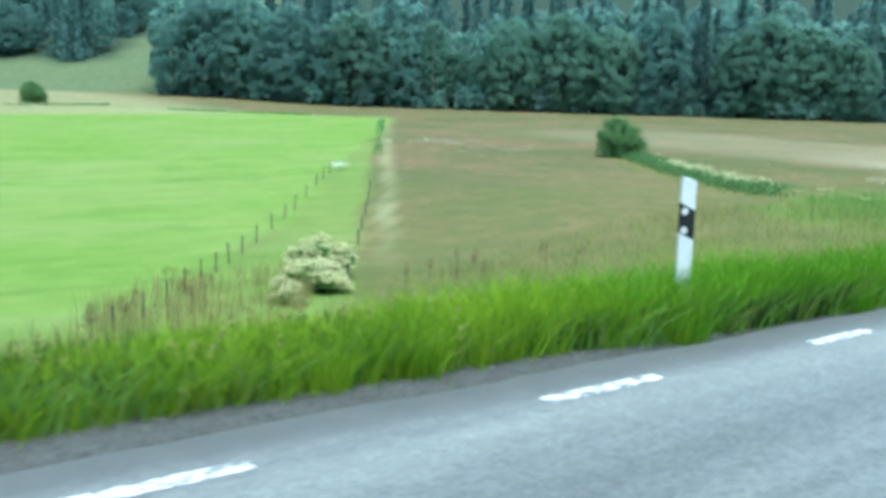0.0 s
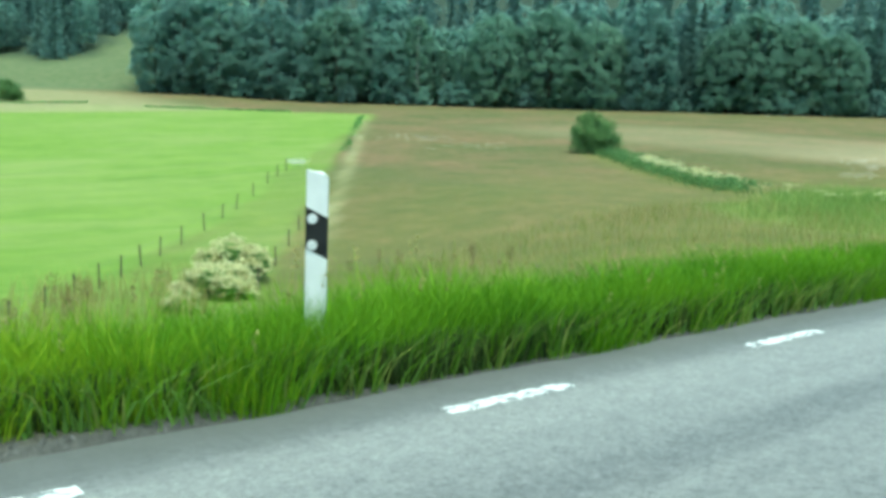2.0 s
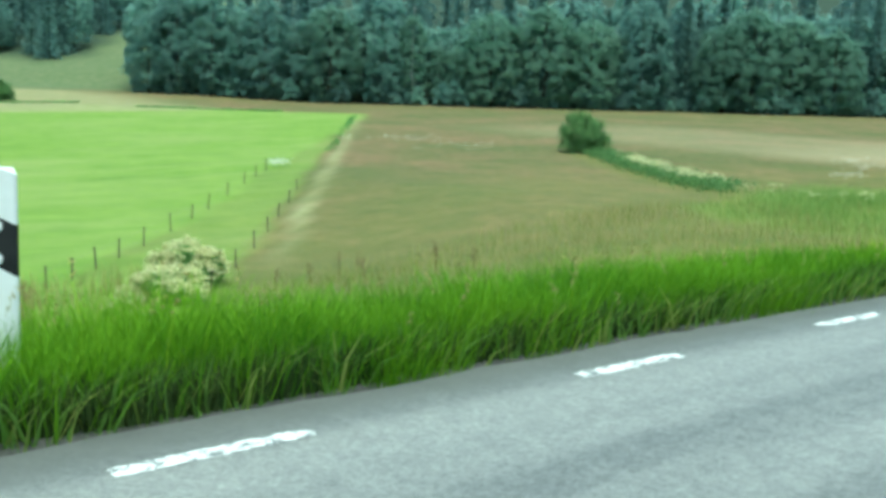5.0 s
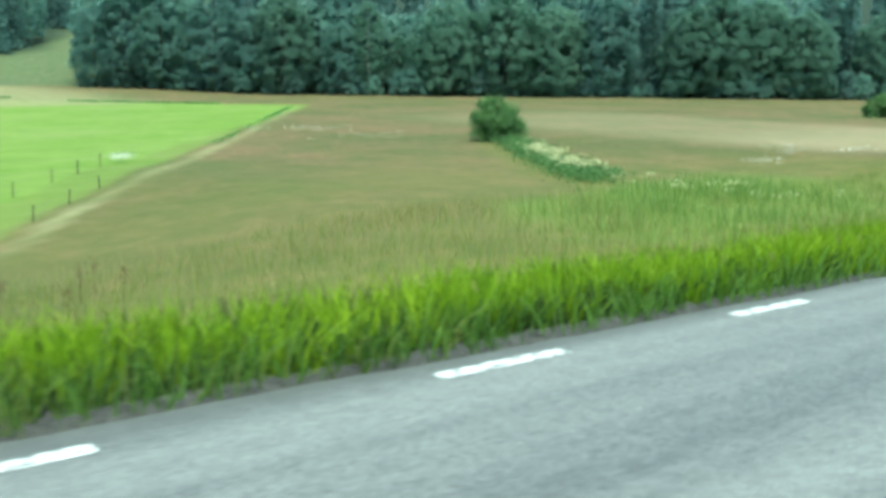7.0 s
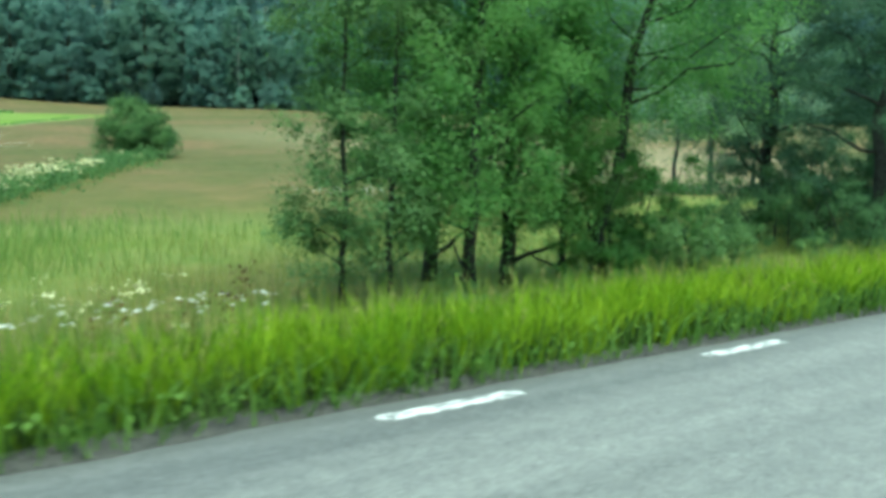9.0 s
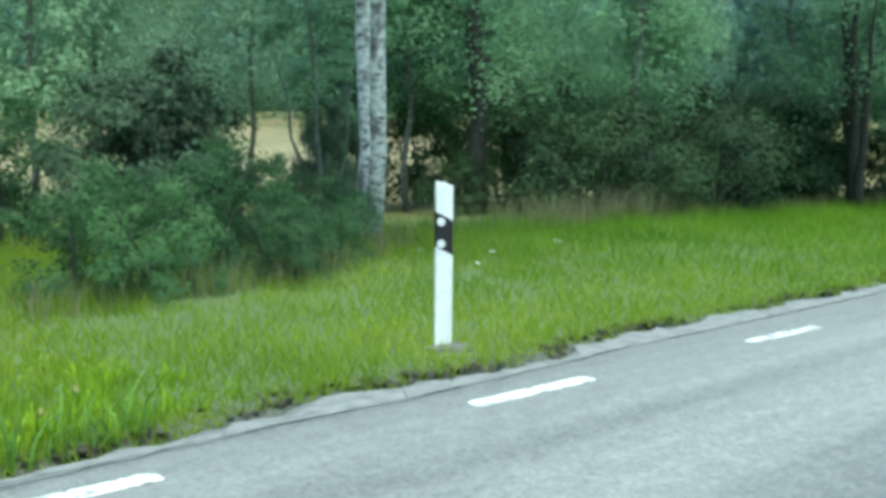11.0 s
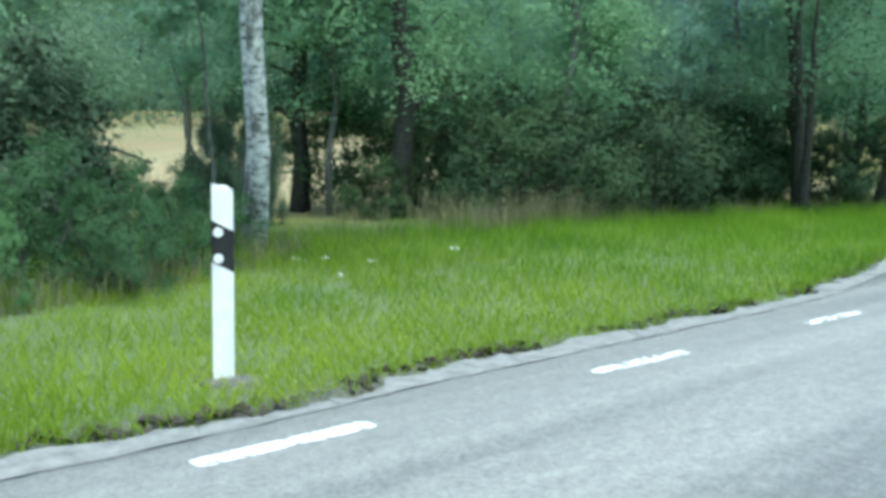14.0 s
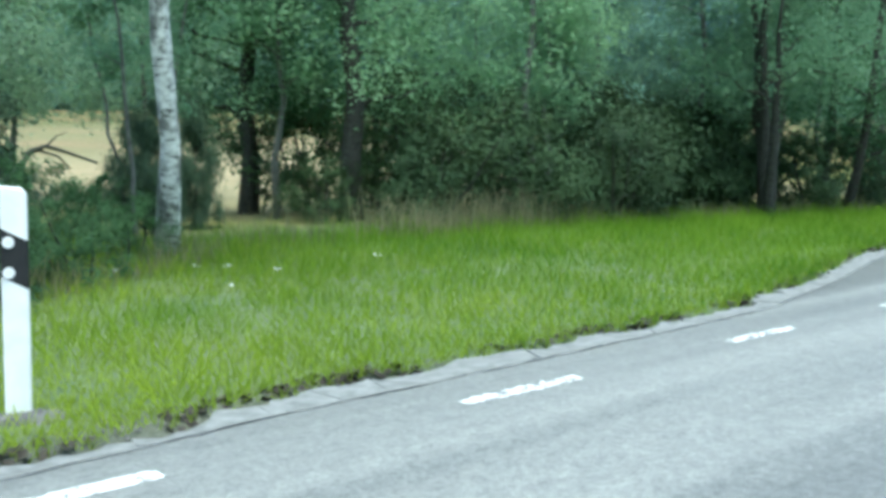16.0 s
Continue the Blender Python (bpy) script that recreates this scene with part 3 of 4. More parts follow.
def seal_line(points, width, name="crack_seal"):
    bm = bmesh.new()
    r = np.random.default_rng(5)
    prev = None
    pts = np.array(points, float)
    t = np.linspace(0, len(pts) - 1, 40)
    path = np.stack([np.interp(t, range(len(pts)), pts[:, i]) for i in (0, 1)], 1) + r.normal(size=(40, 2)) * 0.008
    for i, p in enumerate(path):
        d = path[min(i + 1, 39)] - path[max(i - 1, 0)]
        d /= np.linalg.norm(d) + 1e-9
        s = np.array([-d[1], d[0]]) * width * (0.4 + 0.6 * r.random())
        row = [bm.verts.new((*(p + s), 0.012)), bm.verts.new((*(p - s), 0.012))]
        if prev:
            bm.faces.new((prev[0], prev[1], row[1], row[0]))
        prev = row
    for f in bm.faces:
        if f.normal.z < 0:
            f.normal_flip()
    return part(name, bm, SEAL, ROAD, "dark tar crack seal")


seal_line([(65.95, -0.02), (66.16, -0.3), (66.19, -0.65), (66.02, -0.75), (66.02, -0.86), (66.18, -1.0), (66.4, -1.16)], 0.15)


def crust_plate(x0, x1, skew0, skew1, seed):
    """A slab of broken asphalt at the crumbled edge, cracked off from the lane."""
    r = np.random.default_rng(seed)
    n = 8
    u = np.linspace(0, 1, n)
    xs = x0 + 0.003 + (x1 - x0 - 0.006) * u
    crack = np.interp(xs, [75, 77.5, 78.4, 80.2, 81.6, 84.0, 85.6, 86.8, 88.0, 91, 96], [0.25, 0.33, 0.31, 0.42, 0.46, 0.52, 0.6, 0.85, 1.1, 1.85, 2.7])
    inner = crack + 0.04 * np.array([noise.noise((v * 3.0, 1, 0)) for v in xs]) + r.normal(size=n) * 0.006
    reach = 0.16 * np.array([noise.noise((v * 1.7, 3, 0)) for v in xs]) + 0.12 * np.array([noise.noise((v * 5.0, 8, 0)) for v in xs])
    outer = np.maximum(inner + 0.05, edge(xs) + reach - 0.03 + r.normal(size=n) * 0.014)
    z = r.uniform(0.004, 0.009)
    out_x = xs + skew0 * (1 - u) + skew1 * u
    bm = bmesh.new()
    top = [bm.verts.new((x, y, z)) for x, y in zip(xs, inner)] + [bm.verts.new((x, y, z - 0.004)) for x, y in zip(out_x[::-1], outer[::-1])]
    low = [bm.verts.new((v.co.x, v.co.y + (0.02 if i >= n else -0.004), -0.06)) for i, v in enumerate(top)]
    m = len(top)
    for i in range(n - 1):
        bm.faces.new((top[i], top[i + 1], top[m - 2 - i], top[m - 1 - i]))
    for i in range(m):
        bm.faces.new((top[i], low[i], low[(i + 1) % m], top[(i + 1) % m]))
    bmesh.ops.recalc_face_normals(bm, faces=bm.faces)
    return part("asphalt_slab", bm, CRUST, ROAD, "broken slab of the crumbled asphalt edge")


r = np.random.default_rng(61)
x, skew = 75.2, 0.0
while x < 95:
    wide, turn = r.uniform(0.25, 1.1), r.uniform(-0.15, 0.15)
    crust_plate(x, x + wide, skew, turn, int(x * 50))
    x, skew = x + wide, turn
for run in ([(76.0, 0.24), (77.5, 0.32), (78.4, 0.3), (80.2, 0.41), (81.6, 0.45)], [(81.8, 0.45), (84.0, 0.51), (85.6, 0.59)], [(86.0, 0.66), (86.8, 0.84), (88.0, 1.09)]):
    seal_line(run, 0.01)


# ---- roadside posts ----
def delineator_post(at, turn, label):
    """White plastic marker post with a slanting black band and two round reflectors."""
    root = thing("delineator_post", at, label, "marker post", "marker posts along the road", turn)
    outline = [(-0.058, 0.0), (0.05, 0.0), (0.06, 0.012), (0.06, 0.035), (0.022, 0.092), (-0.022, 0.092), (-0.06, 0.035), (-0.06, 0.006)]

    def shell(bottom, high, grow, mat, name, lbl=""):
        bm = bmesh.new()
        low = [bm.verts.new((u * grow, 0.03 + (v - 0.03) * grow, bottom(u))) for u, v in outline]
        up = [bm.verts.new((u * grow, 0.03 + (v - 0.03) * grow, high(u, v))) for u, v in outline]
        n = len(outline)
        for i in range(n):
            bm.faces.new((low[i], low[(i + 1) % n], up[(i + 1) % n], up[i]))
        bm.faces.new(up)
        bm.faces.new(low[::-1])
        bmesh.ops.recalc_face_normals(bm, faces=bm.faces)
        bmesh.ops.bevel(bm, geom=[e for e in bm.edges if e.calc_face_angle(0) > 0.5], offset=0.003, segments=1, affect="EDGES")
        return part(name, bm, mat, root, lbl)

    shell(lambda u: -0.35, lambda u, v: 1.09 - max(0.0, u - 0.03) * 1.3 - v * 0.12, 1.0, PLASTIC, "body")
    slope = lambda u: -0.52 * u
    band = shell(lambda u: 0.622 + slope(u), lambda u, v: 0.858 + slope(u), 1.03, BLACK, "band", "slanting black band")
    for z in (0.818, 0.671):
        bm = bmesh.new()
        bmesh.ops.create_cone(bm, cap_ends=True, segments=20, radius1=0.029, radius2=0.026, depth=0.012)
        bm.transform(Matrix.Translation((-0.024, -0.005, z)) @ Matrix.Rotation(radians(90), 4, "X"))
        part("reflector", bm, GLASS_BEAD, band, "round white reflector")
    return root


delineator_post((-0.03, 1.05, 0.03), -38, "white plastic marker post rising from tall green verge grass")
delineator_post((40.15, 1.05, 0.08), -30, "white plastic marker post with clear stem in green verge")
mown_post = delineator_post((79.29, 1.14, 0.05), -30, "white plastic marker post standing in short mown grass")
bm = bmesh.new()
bmesh.ops.create_icosphere(bm, subdivisions=2, radius=1.0)
for q in bm.verts:
    k = 1 + 0.25 * noise.noise(q.co * 1.7)
    q.co = Vector((q.co.x * 0.19 * k + 0.05, q.co.y * 0.12 * k + 0.03, q.co.z * 0.05 - 0.05))
part("footing", bm, STONE, mown_post, "crumbling grey concrete footing")


# ---- fences in the field ----
def fence(name, rows, label, high):
    root = thing(name, spot(*rows[0]), label, "fence")
    ox, oy, oz = spot(*rows[0])
    r = np.random.default_rng(len(rows))
    tops = []
    for x, y in rows:
        z = float(land(x, y))
        lx, ly = r.normal() * 0.04, r.normal() * 0.04
        p = [(x - ox, y - oy, z - oz - 0.3), (x - ox + lx, y - oy + ly, z - oz + high * r.uniform(0.92, 1.06))]
        v, f = tube(p, [0.034, 0.028], 7)
        mesh_of("post", v, f, GREY_WOOD, root)
        tops.append(p[1])
    for drop in (0.12, 0.5):
        pts = [(a[0], a[1], a[2] - drop) for a in tops]
        v, f = tube(pts, [0.004] * len(pts), 4)
        mesh_of("wire", v, f, WIRE, root)
    return root


FY = [19.4, 21.2, 22.9, 24.6, 26.2, 27.8, 29.6, 31.4, 33.8, 37.0, 39.8, 42.4, 46.2, 50.0, 53.0, 56.0]
fence("field_fence", [(9.52 + 0.838 * (y - 27.6), y) for y in FY], "old wire fence on weathered posts along the green field", 0.8)
FY = [23.6, 27.3, 31.0, 34.4, 37.6, 41.2, 45.0]
fence("track_fence", [(15.4 + 0.77 * (y - 27.3), y) for y in FY], "low wire fence on weathered posts beside the track", 0.7)


def lone_post(at, high, radius, label):
    r = np.random.default_rng(3)
    v, f = tube([(0, 0, -0.3), (0.01, 0.01, high * 0.6), (0.03, 0.0, high)], [radius, radius * 0.95, radius * 0.8], 8)
    ob = mesh_of("wooden_post", v, f, GREY_WOOD)
    ob.matrix_basis = pose(*at)
    return tagged(ob, label, "post")


lone_post((23.1, 0.98, 0.0), 0.68, 0.016, "thin dark wooden stake in the verge grass")
lone_post(spot(73.9, 18.4), 0.6, 0.035, "grey wooden post standing in the meadow")


# ---- trees beside the road ----
alder = tree("alder_tree", "leafy alder with low limbs beside the hay field", "tree", 10.5, 2.8, 1.5, 0.16, 36000, 0.1, LEAF, BARK, 1, clumps=120, limbs=22, three=True, puff=0.2, group="trees beside the road")
v, f = tube([(0.05, 0.0, 0.5), (0.35, -0.3, 0.72), (0.75, -0.72, 0.92), (1.05, -1.0, 1.2), (1.4, -1.3, 1.4)], [0.07, 0.055, 0.045, 0.03, 0.012], 6)
mesh_of("low_limb", v, f, BARK, alder, smooth=True)
settle(alder, (60.75, 11.8), 0)
plant(alder, (58.4, 10.4), 110, 0.85)
plant(alder, (59.6, 13.2), 300, 1.0)
tall = tree("alder_tree", "tall alder whose wide crown overhangs the meadow", "tree", 11.5, 3.5, 3.4, 0.15, 38000, 0.092, LEAF, BARK, 41, clumps=120, limbs=20, puff=0.2, three=True, lean=(0.1, -0.12), group="trees beside the road")
settle(tall, (62.3, 10.4), 0)
young = tree("alder_shrub", "dense young alder growing at the field edge", "shrub", 3.0, 1.05, 0.1, 0.035, 11000, 0.09, LEAF, BARK, 46, clumps=60, limbs=8, puff=0.26, three=True, dome=True, stems=2, group="shrubs at the verge edge")
settle(young, (62.5, 10.0), 0, 1.15)
plant(young, (63.3, 10.3), 200, 0.9)
plant(alder, (62.0, 11.3), 200, 0.6)
slim = tree("young_birch_tree", "slim young birch with pale airy leaves", "tree", 9.5, 1.8, 0.35, 0.06, 24000, 0.085, LIGHT_LEAF, BARK, 2, clumps=85, limbs=16, three=True, puff=0.24, lean=(0.03, 0.02), group="trees beside the road")
settle(slim, (56.6, 10.6), 60)
plant(slim, (56.0, 11.4), 190, 0.9)

pine = tree("pine_tree", "dark scots pine with low spreading boughs", "tree", 9.5, 3.3, 0.55, 0.2, 43000, 0.165, NEEDLE, PINE_BARK, 3, clumps=120, limbs=30, aspect=0.18, three=True, puff=0.15, flat=0.55, group="pines beside the road")
settle(pine, (70.9, 8.2), 0)
plant(pine, (76.2, 8.9), 310, 0.85)
plant(pine, (72.5, 12.5), 250, 1.0)

juniper = tree("juniper_bush", "dense dark juniper rising behind the verge", "bush", 2.0, 1.25, 0.05, 0.06, 24000, 0.11, JUNIPER, BARK, 4, clumps=90, limbs=8, three=True, aspect=0.32, puff=0.24, dome=True)
settle(juniper, (80.6, 8.6), 0, 1.08)
plant(juniper, (81.3, 9.6), 140, 0.8)
slim_juniper = copy_thing(juniper, pose(*spot(84.1, 9.75), 0, 0, 80))
slim_juniper.scale = (0.42, 0.42, 0.85)
tagged(slim_juniper, "narrow dark juniper column behind the birch")
# A narrow juniper copy, added in place of a dark trunk.
trunk_juniper = copy_thing(juniper, pose(*spot(85.75, 11.26), 0, 0, 200))
trunk_juniper.scale = (0.34, 0.34, 0.95)
tagged(trunk_juniper, "juniper copy standing in for a dark trunk before the field")


def dead_bough():
    """A bare curved limb, forked, arching over the shrubs."""
    root = thing("dead_bough", spot(84.65, 17.0), "bare brown bough arching over the shrubs", "branch")
    for name, pts, wide in (("limb", [(0, 0, -0.2), (0.35, 0.35, 1.1), (0.65, 0.65, 1.4), (1.1, 0.95, 1.52), (1.6, 1.15, 1.4), (2.5, 1.5, 1.15)], 0.085),
                            ("fork", [(0.5, 0.55, 1.35), (0.95, 0.95, 1.42), (1.5, 1.3, 1.3), (1.9, 1.6, 1.0)], 0.045),
                            ("twig", [(1.1, 0.95, 1.5), (1.4, 1.1, 1.75), (1.7, 1.2, 1.85)], 0.025),
                            ("twig", [(0.3, 0.3, 0.95), (-0.2, 0.1, 1.3), (-0.5, 0.0, 1.5)], 0.025)):
        v, f = tube(pts, np.linspace(wide, wide * 0.3, len(pts)), 6)
        mesh_of(name, v, f, BARK, root, smooth=True)
    return root


dead_bough()

bx = tree("birch_tree", "twin white birch trunks at the verge edge", "tree", 13.0, 2.6, 4.2, 0.13, 8000, 0.13, LIGHT_LEAF, BIRCH_BARK, 5, clumps=60, limbs=14, puff=0.26, group="birches beside the road")
settle(bx, (83.22, 7.4), 0)
b2 = plant(bx, (83.08, 7.05), 0, 0.92)
b2.rotation_euler = (radians(15), radians(-9), 0)

thicket = tree("thicket_tree", "slender dark broadleaf tree of the roadside thicket", "tree", 9.5, 2.3, 1.2, 0.11, 17000, 0.105, DARK_LEAF, BARK, 6, clumps=80, limbs=15, three=True, puff=0.27, stems=2, group="thicket trees")
settle(thicket, (88.7, 14.4), 0)
thicket_pale = tree("thicket_tree", "slender grey-stemmed tree of the roadside thicket", "tree", 10.5, 1.9, 2.2, 0.07, 15000, 0.1, TEAL_LEAF, PALE_BARK, 7, clumps=75, limbs=14, three=True, puff=0.28, lean=(0.05, 0.0), group="thicket trees")
settle(thicket_pale, (95.6, 12.6), 0)
sturdy = tree("thicket_tree", "dark sturdy trunked tree at the thicket front", "tree", 10.5, 2.4, 2.0, 0.21, 20000, 0.105, TEAL_LEAF, BARK, 27, clumps=70, limbs=14, three=True, puff=0.27, group="thicket trees")
settle(sturdy, (88.98, 14.83), 0)
for x, y, s in ((89.44, 11.69, 1.05),):
    plant(sturdy, (x, y), 75 * x, s)
fan = tree("thicket_tree", "dark tree of several stems fanning from one foot", "tree", 9.5, 3.0, 2.9, 0.12, 17000, 0.105, TEAL_LEAF, BARK, 52, clumps=80, limbs=14, three=True, puff=0.25, stems=5, splay=0.75, foot=0.3, group="thicket trees")
settle(fan, (98.2, 7.35), 30)
sapling = tree("aspen_sapling", "slim pale aspen stems beside the birch", "tree", 4.6, 0.9, 2.4, 0.03, 2000, 0.13, TEAL_LEAF, PALE_BARK, 28, clumps=30, limbs=6, puff=0.3, stems=3, group="thicket trees")
settle(sapling, (84.0, 9.4), 40)
overhang = tree("thicket_tree", "pale leafy tree standing before the far field", "tree", 10.5, 3.3, 2.75, 0.1, 15000, 0.16, PALE_LEAF, PALE_BARK, 44, clumps=70, limbs=12, puff=0.3, three=True, group="thicket trees")
settle(overhang, (85.6, 23.5), 0)
plant(overhang, (91.3, 24.6), 130, 1.0)
plant(overhang, (83.4, 22.0), 250, 1.05)
plant(overhang, (88.3, 27.5), 70, 1.05)
r = np.random.default_rng(21)
for x, y in ((100.3, 8.3), (102.2, 8.0), (92.6, 9.8), (94.6, 11.0), (99.0, 9.6), (104.5, 9.2), (107.5, 8.6), (111.0, 10.2), (94.0, 16.5), (98.5, 17.0),
             (103.0, 16.0), (115.0, 14.0), (120.0, 11.0), (126.0, 13.0), (88.7, 13.2)):
    plant(thicket if r.random() < 0.4 else thicket_pale, (x, y), r.uniform(0, 360), r.uniform(0.85, 1.15))

shrub = tree("hazel_shrub", "low green hazel shrub at the verge edge", "shrub", 1.7, 0.95, 0.15, 0.025, 6000, 0.075, HAZEL_LEAF, BARK, 8, clumps=45, limbs=8, three=True, puff=0.26, stems=3, dome=True, group="shrubs at the verge edge")
settle(shrub, (68.0, 7.2), 0, 0.9)
for x, y, s in ((68.2, 9.2, 0.9), (69.6, 10.4, 1.0), (69.2, 7.0, 0.8), (79.6, 5.3, 0.7), (81.5, 5.5, 0.5), (82.3, 6.4, 0.4), (79.0, 4.3, 0.5), (80.9, 6.3, 0.6), (80.4, 4.8, 0.45), (78.1, 4.6, 0.6), (82.9, 10.0, 0.55), (83.0, 8.8, 0.4)):
    plant(shrub, (x, y), r.uniform(0, 360), s)
for x, y, s in ((71.6, 10.6, 1.0), (74.4, 12.6, 1.3), (78.2, 11.4, 1.2), (79.0, 13.6, 1.2), (73.2, 9.4, 0.8), (75.2, 10.6, 1.0), (79.2, 10.4, 1.0)):
    plant(shrub, (x, y), r.uniform(0, 360), s)
bright = tree("elder_shrub", "bright leafy shrub at the field side", "shrub", 1.5, 0.9, 0.1, 0.025, 4200, 0.1, LIGHT_LEAF, BARK, 20, clumps=45, limbs=8, three=True, puff=0.26, stems=3, group="shrubs at the verge edge", dome=True)
settle(bright, (63.4, 8.2), 0)
for x, y, s in ((64.8, 8.6, 0.8), (66.0, 9.6, 0.8), (58.4, 8.0, 0.4), (56.8, 9.0, 0.45), (65.2, 6.6, 0.5), (62.9, 9.0, 0.5), (77.4, 8.9, 0.7), (74.0, 8.4, 0.6)):
    plant(bright, (x, y), r.uniform(0, 360), s)
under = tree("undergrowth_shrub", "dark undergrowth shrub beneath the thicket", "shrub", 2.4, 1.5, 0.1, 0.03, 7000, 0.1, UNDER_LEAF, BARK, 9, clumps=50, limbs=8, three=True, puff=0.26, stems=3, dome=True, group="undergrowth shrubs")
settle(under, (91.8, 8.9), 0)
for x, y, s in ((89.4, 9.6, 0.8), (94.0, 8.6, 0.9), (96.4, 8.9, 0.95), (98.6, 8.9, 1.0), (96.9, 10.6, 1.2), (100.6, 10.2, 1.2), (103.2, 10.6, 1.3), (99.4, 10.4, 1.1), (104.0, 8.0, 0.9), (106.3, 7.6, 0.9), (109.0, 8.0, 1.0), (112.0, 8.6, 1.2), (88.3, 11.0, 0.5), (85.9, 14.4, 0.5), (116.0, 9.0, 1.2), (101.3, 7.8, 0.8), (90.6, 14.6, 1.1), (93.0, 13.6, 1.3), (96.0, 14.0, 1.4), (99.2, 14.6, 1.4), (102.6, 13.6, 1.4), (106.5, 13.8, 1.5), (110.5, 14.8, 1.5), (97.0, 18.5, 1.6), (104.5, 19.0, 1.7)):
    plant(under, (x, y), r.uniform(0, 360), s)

# ---- bushes in the field ----
willow = tree("willow_bush", "round green willow bush standing in the hay meadow", "bush", 2.9, 2.35, 0.1, 0.05, 12000, 0.2, WILLOW, BARK, 10, clumps=120, limbs=4, three=True, puff=0.26, stems=1, dome=True, shell=True)
settle(willow, (71.9, 60.1), 0, 1.16)
w2 = plant(willow, (148.0, 60.0), 90, 0.95)
tagged(w2, "round willow bush at the far side of the hay field")
w3 = plant(willow, (53.5, 189.0), 40, 1.15)
tagged(w3, "small round tree at the far edge of the green field")

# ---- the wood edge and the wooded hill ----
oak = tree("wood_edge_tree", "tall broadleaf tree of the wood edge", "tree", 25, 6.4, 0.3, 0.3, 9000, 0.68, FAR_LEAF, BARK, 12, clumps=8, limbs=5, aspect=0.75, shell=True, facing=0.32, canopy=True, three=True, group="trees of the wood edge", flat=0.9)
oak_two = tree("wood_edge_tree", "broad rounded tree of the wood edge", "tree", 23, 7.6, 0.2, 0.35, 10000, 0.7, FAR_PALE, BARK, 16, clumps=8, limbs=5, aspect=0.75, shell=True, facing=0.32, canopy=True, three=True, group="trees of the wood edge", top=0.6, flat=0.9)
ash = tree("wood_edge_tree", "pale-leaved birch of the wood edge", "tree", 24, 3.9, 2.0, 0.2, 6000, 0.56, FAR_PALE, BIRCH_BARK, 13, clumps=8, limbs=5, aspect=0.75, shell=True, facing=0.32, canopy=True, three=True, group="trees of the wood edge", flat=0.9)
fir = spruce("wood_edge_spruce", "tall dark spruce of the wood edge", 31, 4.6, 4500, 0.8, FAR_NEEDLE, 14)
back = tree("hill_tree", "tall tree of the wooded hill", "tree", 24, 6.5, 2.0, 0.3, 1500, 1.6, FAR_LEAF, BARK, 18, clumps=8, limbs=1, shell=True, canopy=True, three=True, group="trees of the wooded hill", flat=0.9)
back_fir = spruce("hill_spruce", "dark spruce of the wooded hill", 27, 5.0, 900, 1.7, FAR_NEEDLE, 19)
kinds = [oak, oak_two, ash, fir, back, back_fir]
used = [False] * len(kinds)
r = np.random.default_rng(33)


def from_edge(a, s):
    return 90 + 0.75 * a + 0.66 * s, 210 - 0.66 * a + 0.75 * s


# distance along the edge, kind, size
FRONT = [(1, 0, 0.8), (8, 0, 1), (15, 0, 1.1), (22, 0, 0.85), (29, 0, 1), (35, 0, 0.8), (43, 1, 1.05), (51, 3, 1), (55, 0, 0.7), (62, 2, 0.95), (69, 2, 0.62),
         (73, 1, 0.62), (80, 1, 1), (86, 0, 0.75), (93, 1, 1.1), (99, 2, 0.6), (104, 1, 0.95), (109, 2, 0.8), (115, 0, 1.1), (121, 3, 1), (127, 3, 0.9), (134, 1, 0.95),
         (142, 1, 1.12), (151, 1, 1.05), (159, 1, 0.9), (166, 3, 1), (172, 3, 1.05), (178, 1, 0.9), (187, 0, 1), (196, 1, 1), (205, 0, 1.1), (214, 3, 1), (222, 1, 0.9)]
spots = [(a + r.normal() * 0.6, 7.5 if k == 3 else 2.0 + i * 5 % 4, k, z) for i, (a, k, z) in enumerate(FRONT)]
for row, (s0, gap) in enumerate(((12.0, 5.6), (21.0, 8.0), (34.0, 10.0), (52.0, 13.0))):
    a = -1.0 + row
    while a < 235:
        u = noise.noise((a * 0.05, row * 3.1, 0.0)) + r.normal() * 0.22
        k = 4 if u > 0.05 else 5
        spots.append((a + r.normal() * 1.2, s0 + r.normal() * 1.8, k, r.uniform(0.85, 1.2)))
        a += gap * r.uniform(0.75, 1.25)
for _ in range(120):
    u = r.normal()
    spots.append((r.uniform(-135, -35), r.uniform(42, 140), 4 if u > 0.1 else 5, r.uniform(0.6, 1.1)))
for a, s, k, scale in spots:
    x, y = from_edge(a, s)
    if not used[k]:
        used[k] = True
        settle(kinds[k], (x, y), r.uniform(0, 360), scale)
    else:
        plant(kinds[k], (x, y), r.uniform(0, 360), scale)

brush = tree("wood_edge_shrub", "low leafy shrub under the wood edge", "shrub", 5.0, 2.6, 0.2, 0.06, 650, 0.7, FAR_LEAF, BARK, 15, clumps=40, limbs=5, three=True, puff=0.33, shell=True, facing=0.55, group="shrubs of the wood edge")
first = True
a = 0.0
while a < 230:
    x, y = from_edge(a, r.uniform(-1.5, 2.0))
    if r.random() < 0.85:
        if first:
            settle(brush, (x, y), 0, 0.8)
            first = False
        else:
            plant(brush, (x, y), r.uniform(0, 360), r.uniform(0.5, 1.3))
    a += 2.9


# ---- grass, reeds and flowers ----
def on_land(x, y, up=0.0):
    return np.stack([x, y, land(x, y) + up], 1)


# tall verge grass, in tufts, behind the asphalt's edge
tufts = 4300
